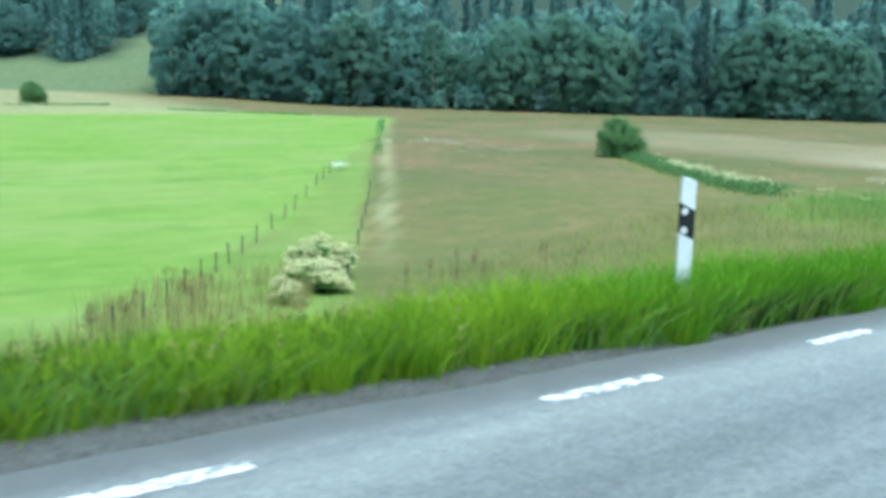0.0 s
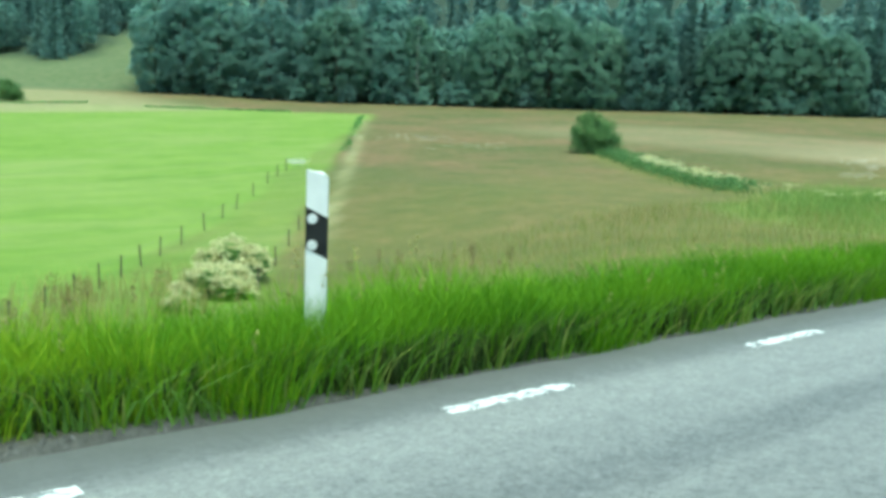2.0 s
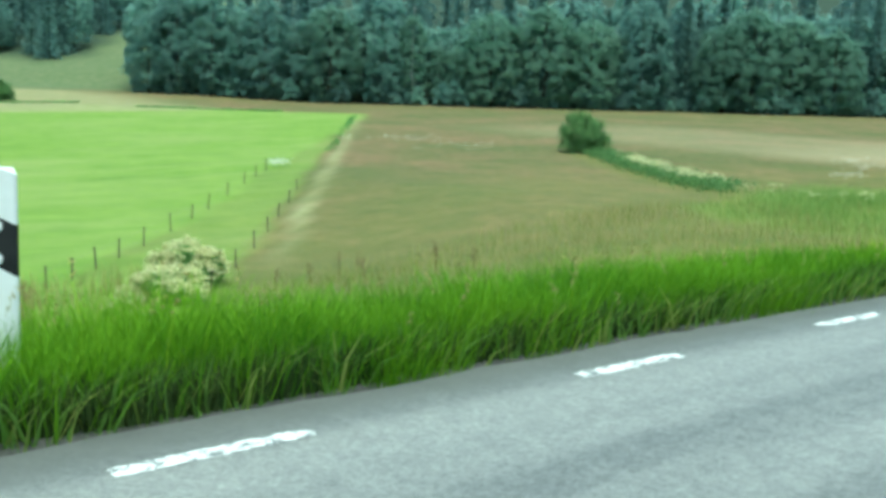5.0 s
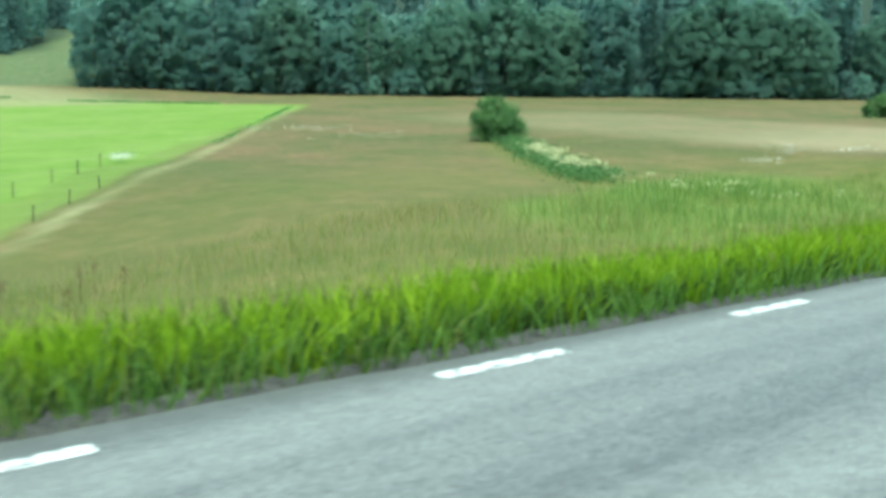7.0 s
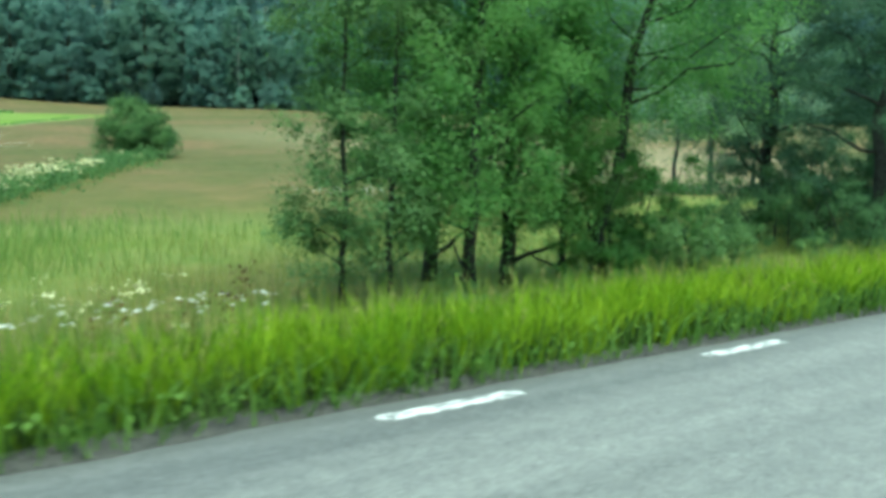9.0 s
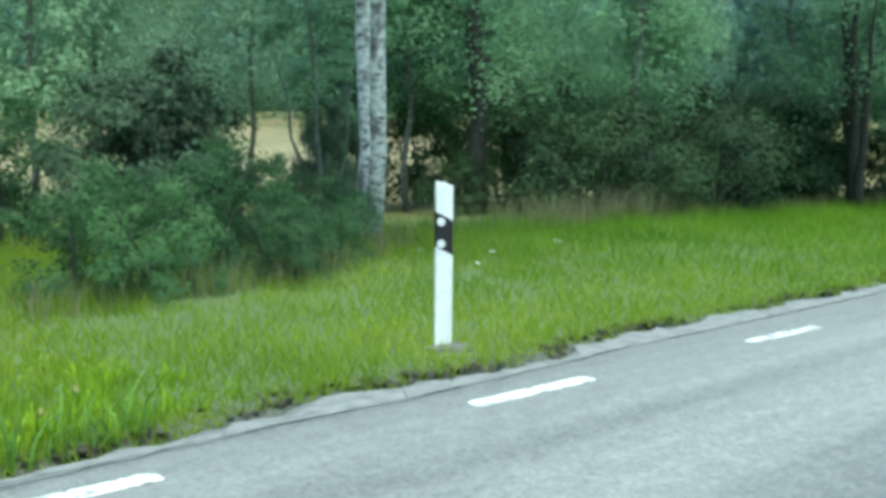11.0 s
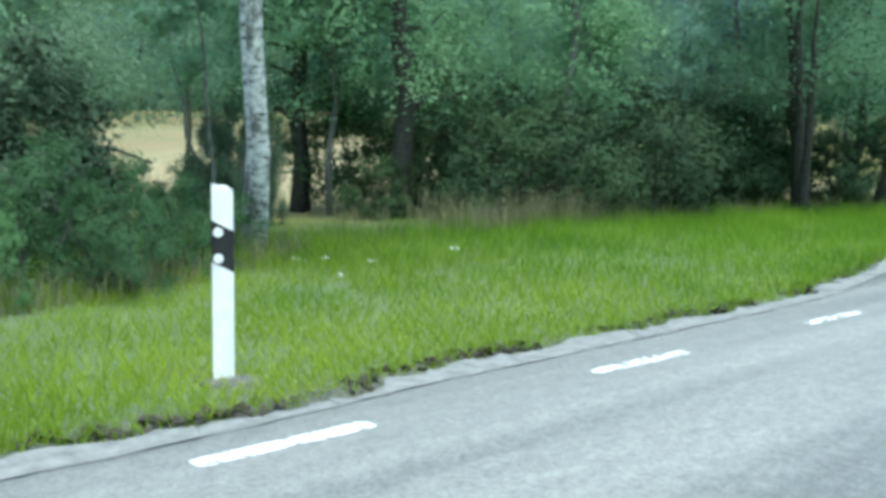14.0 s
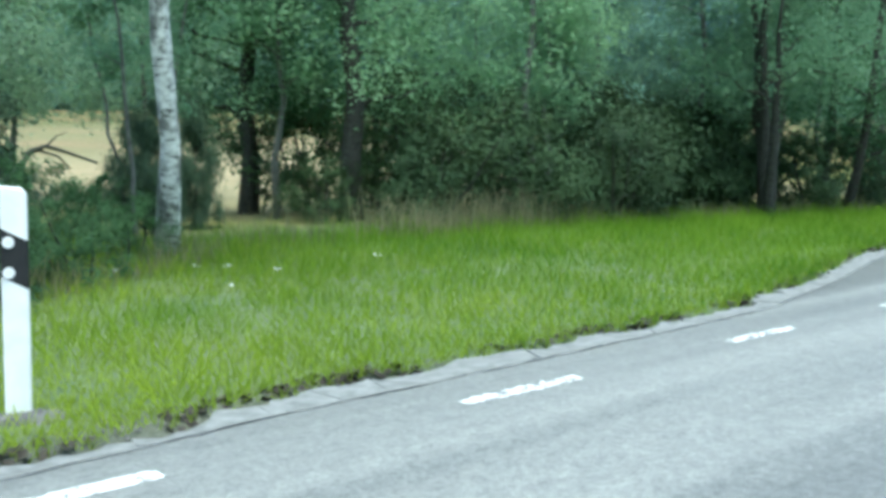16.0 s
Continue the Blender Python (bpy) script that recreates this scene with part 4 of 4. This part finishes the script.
tx = np.where(rng.random(tufts) < 0.32, rng.uniform(-8, 9, tufts), rng.uniform(9, 77.5, tufts))
wave = np.array([noise.noise((v * 0.8, 0, 0)) for v in tx])
ty = edge(tx) + np.interp(tx, [-9, -4.4, -2.2, -1.1, 0.3, 4, 14], [0.42, 0.32, 0.26, 0.15, 0.1, 0.12, 0.22]) + 0.12 * wave + np.abs(rng.normal(size=tufts)) * np.interp(tx, [-9, 60, 66, 76], [0.6, 0.6, 0.95, 0.95])
th = (0.5 + 0.1 * wave) * rng.uniform(0.7, 1.12, tufts) * np.clip(0.86 + (ty - edge(tx)) * 0.8, 0.7, 1.0)
th = th * np.interp(tx, [-9, -5, -3.6, -2.4, -0.7, 1, 3.4, 6.3, 11.7, 15, 20, 60, 66, 71, 75, 77], [0.46, 0.52, 0.64, 0.78, 0.92, 0.93, 0.87, 0.75, 0.62, 0.64, 0.68, 0.76, 0.9, 0.82, 0.36, 0.25]) * np.interp(ty, [1.2, 2.6], [1.0, 0.5])
keep = ty < np.interp(tx, [-9, 60, 66, 76], [2.6, 2.6, 3.2, 3.2])
tx, ty, th = tx[keep], ty[keep], th[keep]
# Tufts at the road's start take the lighter VERGE colour to paint haze.
young = tx < -1.3 + 0.6 * rng.normal(size=len(tx))
for name, mat, pick, per, wide, label in (("verge_grass", DEEP_VERGE, (tx < 9) & ~young, 52, 0.0075, "tall deep green grass along the road verge"),
                                          ("young_verge_grass", VERGE, young, 50, 0.008, "verge grass coloured lighter yellow-green to stand in for haze"),
                                          ("light_verge_grass", VERGE, tx >= 9, 23, 0.0125, "bright yellow-green grass along the road verge")):
    m = int(pick.sum())
    fan = rng.normal(size=(m, per, 2)) * 0.06
    x, y = (tx[pick][:, None] + fan[:, :, 0]).ravel(), (ty[pick][:, None] + fan[:, :, 1]).ravel()
    h = (th[pick][:, None] * rng.uniform(0.5, 1.12, (m, per))).ravel()
    v, f = blades(on_land(x, y), h, wide, rng, 0.4, fan.reshape(-1, 2) * 5.5)
    stuff(name, v, f, mat, label, "grass")

# dead thatch between the tufts, coloured dark to paint the shade at their foot
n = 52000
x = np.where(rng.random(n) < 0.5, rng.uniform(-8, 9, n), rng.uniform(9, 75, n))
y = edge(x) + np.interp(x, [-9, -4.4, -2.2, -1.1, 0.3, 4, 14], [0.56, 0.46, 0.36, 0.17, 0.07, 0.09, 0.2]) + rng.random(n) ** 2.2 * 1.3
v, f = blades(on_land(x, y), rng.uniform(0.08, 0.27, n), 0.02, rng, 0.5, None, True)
stuff("grass_thatch", v, f, SHADED_THATCH, "matted thatch coloured dark for the shade at the verge grass foot", "grass")

# flowering grass stems that stand above the verge grass
pick = rng.choice(len(tx), 620)
x, y, h = tx[pick] + rng.normal(size=620) * 0.1, ty[pick] + rng.normal(size=620) * 0.1, th[pick] * rng.uniform(1.1, 1.5, 620)
tilt = rng.normal(size=(620, 2)) * 0.12
v, f = blades(on_land(x, y), h, 0.006, rng, 0.02, tilt)
stuff("grass_stems", v, f, VERGE, "thin flowering grass stems above the verge", "grass")
c = np.repeat(on_land(x, y)[:, None, :], 12, 1)
t = rng.uniform(0.8, 1.02, (620, 12))
c[:, :, 2] += h[:, None] * t
c[:, :, :2] += tilt[:, None, :] * (h[:, None] * t ** 2)[:, :, None] + rng.normal(size=(620, 12, 2)) * 0.008
stuff("grass_seed_heads", leaves(c.reshape(-1, 3), 0.03, rng, 0.35, 0.0), quad_faces(620 * 12), STRAW, "pale grass seed heads above the verge", "grass")
n = 420
x = rng.uniform(-6, 14, n)
y = edge(x) + np.interp(x, [-6, -2, 0], [0.3, 0.17, 0.02]) + rng.random(n) * 0.14
droop = np.stack([rng.normal(size=n) * 0.7, -rng.uniform(0.1, 0.9, n)], 1)
v, f = blades(on_land(x, y), rng.uniform(0.16, 0.36, n), 0.016, rng, 0.4, droop)
stuff("bent_stalks", v, f, MEADOW, "bent pale grass stalks at the asphalt edge", "grass")

# seed stalks drooping over the gravel, and weeds at the foot of the grass
n = 9000
x = np.where(rng.random(n) < 0.35, rng.uniform(-8, 9, n), rng.uniform(9, 77, n))
y = edge(x) + np.interp(x, [-9, -2, -1], [0.35, 0.25, 0.05]) + np.abs(rng.normal(size=n)) * 0.14
v, f = blades(on_land(x, y), rng.uniform(0.1, 0.32, n), 0.016, rng, 1.3)
stuff("edge_weeds", v, f, WEED, "loose pale weeds at the asphalt edge", "weeds")
n = 3000
x = rng.uniform(38, 76, n)
y = edge(x) + 0.1 + np.abs(rng.normal(size=n)) * 0.2
c = on_land(x, y, 0.0)
c[:, 2] += rng.uniform(0.02, 0.16, n)
stuff("leafy_weeds", leaves(c, 0.05, rng, 0.8, 1.0), quad_faces(n), WEED, "low broad-leaved weeds along the gravel edge", "weeds")

# short grass slope
n = 140000
x = 75.5 + rng.random(n) ** 1.6 * 46
ragged = np.array([0.12 * noise.noise((v * 1.1, 2, 0)) + 0.07 * noise.noise((v * 4.5, 6, 0)) for v in x])
y = edge(x) + 0.05 + ragged + rng.random(n) ** 1.3 * (9.0 - edge(x))
tuft = np.array([noise.noise((v * 1.4, w * 1.4, 5.0)) for v, w in zip(x, y)])
h = rng.uniform(0.04, 0.16, n) * np.interp(y, [0.5, 1.5, 4, 6, 10], [0.6, 0.9, 1.1, 1.7, 1.7]) * (1 + 0.8 * tuft)
# Blades towards the thicket get the darker colour that paints its shade.
deep = rng.random(n) < 0.85 * rise(80.5, 90, x + 0.35 * (y - 3) + 2 * tuft)
v, f = blades(on_land(x, y)[~deep], h[~deep], 0.011, rng, 1.2, None, True)
stuff("mown_grass", v, f, SHORT, "short mown grass on the roadside slope", "grass")
v, f = blades(on_land(x, y)[deep], h[deep] * 1.15, 0.011, rng, 1.0, None, True)
stuff("slope_grass", v, f, SHADED_SHORT, "slope grass before the thicket, coloured darker for its shade", "grass")

# withered fringe under the shrubs and the thicket
n = 5000
x = np.where(rng.random(n) < 0.5, rng.uniform(77.5, 92, n), rng.uniform(84.5, 110, n))
y = np.interp(x, [77.5, 79.5, 81.25, 84.4, 88.8, 94, 98, 102, 110], [3.6, 4.0, 4.8, 7.1, 7.6, 7.5, 7.2, 6.8, 6.6]) + np.abs(rng.normal(size=n)) * 0.7
patch = np.array([noise.noise((v * 0.9, 0.0, 6.0)) for v in x])
keep = ~((x > 83.7) & (x < 86.9) & (rng.random(n) < 0.8))
x, y, patch, n = x[keep], y[keep], patch[keep], int(keep.sum())
v, f = blades(on_land(x, y), rng.uniform(0.15, 0.5, n) * (1 + 0.6 * patch) * np.interp(x, [78, 84, 86, 90, 93], [0.8, 0.8, 1.6, 1.6, 0.9]), 0.014, rng, 0.5)
stuff("withered_fringe", v, f, FADED, "withered tall grass fringing the thicket", "grass")

# dry meadow grass
n = 37000
x = rng.uniform(-9, 58, n)
y = 2.2 + rng.random(n) ** 1.2 * 22
patch = np.array([noise.noise((a * 0.25, b * 0.25, 9.0)) for a, b in zip(x, y)])
keep = (patch + rng.normal(size=n) * 0.2 > np.interp(x, [-9, 36, 44, 58], [-0.02, 0.05, 0.3, 0.35])) & ~((x < 18.04 + 0.754 * (y - 28.6)) & (y > 18))
h = (rng.uniform(0.25, 0.68, n) * np.interp(y, [2.2, 5, 9], [0.6, 0.75, 1.0]) * np.interp(x, [-2, 8], [0.6, 1.0]))[keep]
v, f = blades(on_land(x, y)[keep], h, 0.013, rng, 0.7)
stuff("meadow_grass", v, f, STRAW, "tall dry straw-coloured meadow grass", "grass")
n = 32000
x = rng.uniform(-9, 70, n)
y = 2.0 + rng.random(n) ** 1.4 * 22
keep = ~((x < 18.04 + 0.754 * (y - 28.6)) & (y > 18))
v, f = blades(on_land(x, y)[keep], (rng.uniform(0.25, 0.6, n) * np.interp(y, [2, 5], [0.7, 1.0]))[keep], 0.016, rng, 0.4, None, True)
stuff("meadow_undergrowth", v, f, MEADOW, "green grass mixed into the dry meadow", "grass")

# rushes of the wet hollow
n = 30000
x, y = rng.uniform(28, 68, n), rng.uniform(11, 33, n)
patch = np.array([noise.noise((a * 0.22, b * 0.22, 4.0)) for a, b in zip(x, y)])
keep = (patch + rng.normal(size=n) * 0.15 > -0.1) & (((x - 46) / 14) ** 2 + ((y - 15.5 - 0.42 * (x - 36)) / 6.8) ** 2 + 1.0 * patch + 0.35 * rng.normal(size=n) < 0.85)
v, f = blades(on_land(x, y)[keep], (rng.uniform(0.3, 0.8, n) * (1 + 0.6 * patch))[keep], 0.022, rng, 0.55)
stuff("rushes", v, f, RUSH, "dense green rushes in the wet hollow", "rushes")

# feathery reed plumes
n = 900
x = 65.2 + 10.8 * rng.random(n)
y = 2.6 + rng.random(n) * (1.4 + 0.5 * np.sin(x * 1.7))
stand = np.array([noise.noise((v * 1.6, w * 1.2, 2.0)) for v, w in zip(x, y)])
keep = stand + rng.normal(size=n) * 0.1 > 0.07
x, y, stand, n = x[keep], y[keep], stand[keep], int(keep.sum())
base = on_land(x, y)
h = rng.uniform(0.45, 1.02, n) * (0.9 + 0.7 * stand)
v1, f1 = blades(base, h, 0.012, rng, 0.15)
stuff("reed_stalks", v1, f1, STRAW, "dry reed stalks along the verge", "reeds")
m = 7000
lx, ly = rng.uniform(65, 76, m), 2.7 + rng.random(m) * 1.8
v1, f1 = blades(on_land(lx, ly), rng.uniform(0.25, 0.62, m), 0.016, rng, 0.35)
stuff("reed_leaves", v1, f1, FADED, "faded blades among the dry reeds", "reeds")
k = 18
lean = np.stack([rng.uniform(0.25, 0.65, n), rng.normal(size=n) * 0.12], 1)
c = np.repeat(base[:, None, :], k, 1)
c[:, :, 2] += h[:, None] * rng.uniform(0.42, 0.88, (n, k))
c[:, :, :2] += rng.normal(size=(n, k, 2)) * 0.014
way = (lean[:, None, :] + rng.normal(size=(n, k, 2)) * 0.13).reshape(-1, 2)
v1, f1 = blades(c.reshape(-1, 3), rng.uniform(0.12, 0.3, n * k), 0.015, rng, 0.2, way)
stuff("reed_plumes", v1, f1, PLUME, "feathery pinkish reed plumes leaning over the verge", "reeds")


def blossoms(name, x, y, high, mat, label, per=14, spread=0.1, size=0.07, stalk=True):
    n = len(x)
    h = high * rng.uniform(0.75, 1.1, n)
    base = on_land(x, y)
    c = np.repeat(base[:, None, :], per, 1)
    c[:, :, 2] += h[:, None] + rng.normal(size=(n, per)) * spread * 0.35
    c[:, :, :2] += rng.normal(size=(n, per, 2)) * spread
    stuff(name, leaves(c.reshape(-1, 3), size, rng, 0.9, 1.2), quad_faces(n * per), mat, label, "wildflowers")
    if stalk:
        v, f = blades(base, h, 0.02, rng, 0.1)
        stuff("flower_stalks", v, f, RUSH, "green stalks under the " + name.replace("_", " "), "wildflowers")


# the flowering ditch that runs from the bush towards the road
t = rng.random(440) ** 0.55
t = 0.1 + 0.74 * t[np.array([noise.noise((v * 11, 0, 3.0)) for v in t]) + rng.normal(size=440) * 0.12 > 0.1]
blossoms("meadowsweet", 71 - 22.5 * t + rng.normal(size=len(t)) * 0.7, 57.5 - 30.5 * t + rng.normal(size=len(t)) * 0.5, 0.9, CREAM, "cream meadowsweet flowering along the ditch", 12, 0.16, 0.12)
n = 6500
t = 0.9 * rng.random(n)
x, y = 71 - 23 * t + rng.normal(size=n) * 1.0, 57.5 - 31 * t + rng.normal(size=n) * 0.8
c = on_land(x, y)
c[:, 2] += rng.uniform(0.05, 0.75, n)
stuff("ditch_leaves", leaves(c, 0.22, rng, 0.6), quad_faces(n), WILLOW, "dark green leaves along the ditch", "wildflowers")
t = rng.normal(size=26)
blossoms("ditch_flowers", 47.3 + 2.1 * t + rng.normal(size=26) * 1.0, (22.5 + 4.0 * t + rng.normal(size=26) * 2.0).clip(11, 30), 0.75, CREAM, "cream wildflowers scattered through the hollow", 12, 0.13, 0.1)
for cx, cy, sx, sy, k in ((65, 79, 3.0, 2.5, 30), (63, 68, 2.5, 1.2, 14), (35.4, 57.9, 0.4, 0.2, 40), (70, 32, 1.3, 0.4, 14), (79, 35, 1.5, 0.3, 9), (86.5, 33.5, 1.5, 0.3, 16), (86, 39, 2.0, 0.5, 10)):
    blossoms("white_flowers", rng.normal(cx, sx, k), rng.normal(cy, sy, k), 0.5, WHITE, "patch of white flowers in the hay field", 8, 0.3, 0.1, False)
blossoms("meadow_flowers", rng.normal(51, 2.5, 26), rng.normal(11.5, 1.8, 26), 0.5, CREAM, "cream wildflowers in the hollow before the alders", 10, 0.12, 0.09)
for x0, x1, k, high in ((40.8, 43.6, 46, 0.4), (47.0, 49.0, 40, 0.34)):
    blossoms("daisies", rng.uniform(x0, x1, k), rng.normal(2.05, 0.16, k), high, WHITE, "white daisies behind the verge grass", 3, 0.03, 0.03)
blossoms("slope_daisies", np.array([82.45, 82.55, 81.6, 82.9, 81.9, 84.6]), np.array([5.2, 4.75, 5.2, 4.4, 3.6, 4.9]), 0.2, WHITE, "small white yarrow heads in the mown grass", 10, 0.022, 0.03)


n = 1300
x = np.where(rng.random(n) < 0.4, rng.uniform(46, 64.5, n), rng.uniform(69.5, 88, n))
y = np.where(x < 66, 181.0 - 0.15 * (x - 48), 164.0 - 1.05 * (x - 69.5)) + rng.normal(size=n) * 0.5
c = on_land(x, y)
c[:, 2] += rng.uniform(0.0, 0.3, n)
stuff("ditch_grass", leaves(c, 0.4, rng, 0.6), quad_faces(n), LEAF, "dark grass along the far field ditch", "grass")


n = 1500
y = 72 + 58 * rng.random(n) ** 0.8
x = 18.04 + 0.754 * (y - 28.6) - 1.3 + rng.normal(size=n) * 0.35
keep = np.array([noise.noise((v * 0.12, 0, 5.0)) for v in y]) + rng.normal(size=n) * 0.2 > 0.0
c = on_land(x, y)[keep]
c[:, 2] += rng.uniform(0.0, 0.16, len(c))
stuff("ditch_rushes", leaves(c, 0.24, rng, 0.6), quad_faces(len(c)), LEAF, "dark tufts in the ditch beside the track", "grass")


def flowering_bush():
    """A lumpy bush smothered in cream flower heads."""
    r = np.random.default_rng(17)
    root = thing("flowering_bush", spot(12.4, 25.2), "bush smothered in cream flower heads by the fence", "bush")
    lobes = [((0.0, 0.0, 0.45), 0.62), ((0.6, -0.3, 0.35), 0.5), ((-0.55, 0.2, 0.3), 0.48), ((0.95, 0.2, 0.1), 0.4), ((-0.95, -0.3, 0.05), 0.42), ((0.2, -0.6, 0.1), 0.5), ((-0.4, -0.8, 0.0), 0.4)]
    green, cream, stems = [], [], []
    for (cx, cy, cz), rad in lobes:
        d = r.normal(size=(900, 3))
        d /= np.linalg.norm(d, axis=1)[:, None]
        d[:, 2] = np.abs(d[:, 2])
        green.append(np.array([cx, cy, cz]) + d * rad * r.uniform(0.3, 0.9, (900, 1)))
        e = r.normal(size=(95, 3))
        e /= np.linalg.norm(e, axis=1)[:, None]
        e[:, 2] = np.abs(e[:, 2]) + 0.35
        e /= np.linalg.norm(e, axis=1)[:, None]
        heads = np.array([cx, cy, cz]) + e * rad * r.uniform(0.92, 1.22, (95, 1))
        cream.append((heads[:, None, :] + r.normal(size=(95, 14, 3)) * np.array([0.055, 0.055, 0.02])).reshape(-1, 3))
        for _ in range(4):
            tip = np.array([cx, cy, cz]) + r.normal(size=3) * rad * 0.4
            stems.append(([(cx * 0.9, cy * 0.9, -0.2), tuple((np.array([cx, cy, 0]) + tip) / 2), tuple(tip)], [0.02, 0.014, 0.006], 5))
    for st in stems:
        v, f = tube(*st)
        mesh_of("stem", v, f, BARK, root)
    g = np.concatenate(green)
    mesh_of("foliage", leaves(g, 0.09, r), quad_faces(len(g)), LEAF, root)
    c = np.concatenate(cream)
    mesh_of("blossom", leaves(c, 0.06, r, 0.9, 1.0), quad_faces(len(c)), CREAM, root, "cream flower heads")
    return root


BLOSSOM_BUSH = flowering_bush()
BLOSSOM_BUSH.scale = (1.15, 1.15, 1.35)
for x, y, turn, scale in ((10.4, 22.6, 130, 0.95), (8.9, 21.3, 250, 0.6), (11.2, 23.4, 40, 0.9)):
    plant(BLOSSOM_BUSH, (x, y), turn, scale)

# pale stalks in the hollow round the flowering bush
n = 2600
y = rng.uniform(16, 25.5, n)
x = 9.52 + 0.838 * (y - 27.6) + rng.uniform(-1.5, 5.5, n)
stand = np.array([noise.noise((a * 0.5, b * 0.5, 11.0)) for a, b in zip(x, y)])
keep = stand + rng.normal(size=n) * 0.15 > -0.05
v, f = blades(on_land(x, y)[keep], (rng.uniform(0.45, 1.0, n) * (1 + 0.5 * stand))[keep], 0.022, rng, 0.3)
stuff("hollow_grass", v, f, STRAW, "pale tall grass in the hollow behind the verge", "grass")

# brown dock seed heads behind the verge
n = 44
y = rng.uniform(18, 24.5, n)
x = 9.52 + 0.838 * (y - 27.6) + rng.uniform(-0.6, 2.2, n)
x[:7], y[:7] = rng.uniform(48.5, 52, 7), rng.uniform(5.5, 8.5, 7)
x[7:19], y[7:19] = rng.uniform(13.5, 21, 12), rng.uniform(17, 23, 12)
base = on_land(x, y)
h = rng.uniform(0.55, 1.05, n)
c = np.repeat(base[:, None, :], 60, 1)
c[:, :, 2] += h[:, None] * rng.uniform(0.55, 1.05, (n, 60))
c[:, :, :2] += rng.normal(size=(n, 60, 2)) * 0.07
stuff("dock_seed_heads", leaves(c.reshape(-1, 3), 0.05, rng), quad_faces(n * 60), DOCK, "dark brown dock seed heads in the meadow", "weeds")
v, f = blades(base, h, 0.02, rng, 0.08)
stuff("dock_stalks", v, f, DOCK, "brown dock stalks in the meadow", "weeds")

# clods of dark soil where the grass meets the asphalt
n = 1800
x = rng.uniform(76, 97, n)
y = edge(x) + 0.12 * np.array([noise.noise((v * 1.7, 3, 0)) for v in x]) + 0.06 + np.abs(rng.normal(size=n)) * 0.09
keep = np.array([noise.noise((v * 1.3, 0, 8.0)) for v in x]) + rng.normal(size=n) * 0.15 > -0.05
c = on_land(x, y, 0.01)[keep]
stuff("soil_clods", leaves(c, 0.075, rng, 0.8, 1.6), quad_faces(len(c)), SOIL, "dark soil crumbs between asphalt and mown grass", "soil")

# loose stones on the shoulder
n = 5200
x = rng.uniform(-9, 96, n)
y = edge(x) - 0.02 + rng.random(n) ** 1.4 * 0.3
s = rng.uniform(0.006, 0.022, n)
tet = np.array([(1, 0, -0.4), (-0.5, 0.87, -0.4), (-0.5, -0.87, -0.4), (0.1, 0.05, 0.6)])
a = rng.uniform(0, 6.28, n)
rot = np.stack([np.stack([np.cos(a), -np.sin(a)], -1), np.stack([np.sin(a), np.cos(a)], -1)], 1)
v = np.repeat(tet[None], n, 0)
v[:, :, :2] = np.einsum("nij,nkj->nki", rot, v[:, :, :2])
v = v * s[:, None, None] * rng.uniform(0.7, 1.3, (n, 4, 1)) + on_land(x, y, 0.004)[:, None, :]
k = np.arange(n)[:, None] * 4
stuff("gravel", v, np.concatenate([k + [0, 1, 3], k + [1, 2, 3], k + [2, 0, 3]]).tolist(), STONE, "loose grey gravel along the asphalt edge", "gravel")
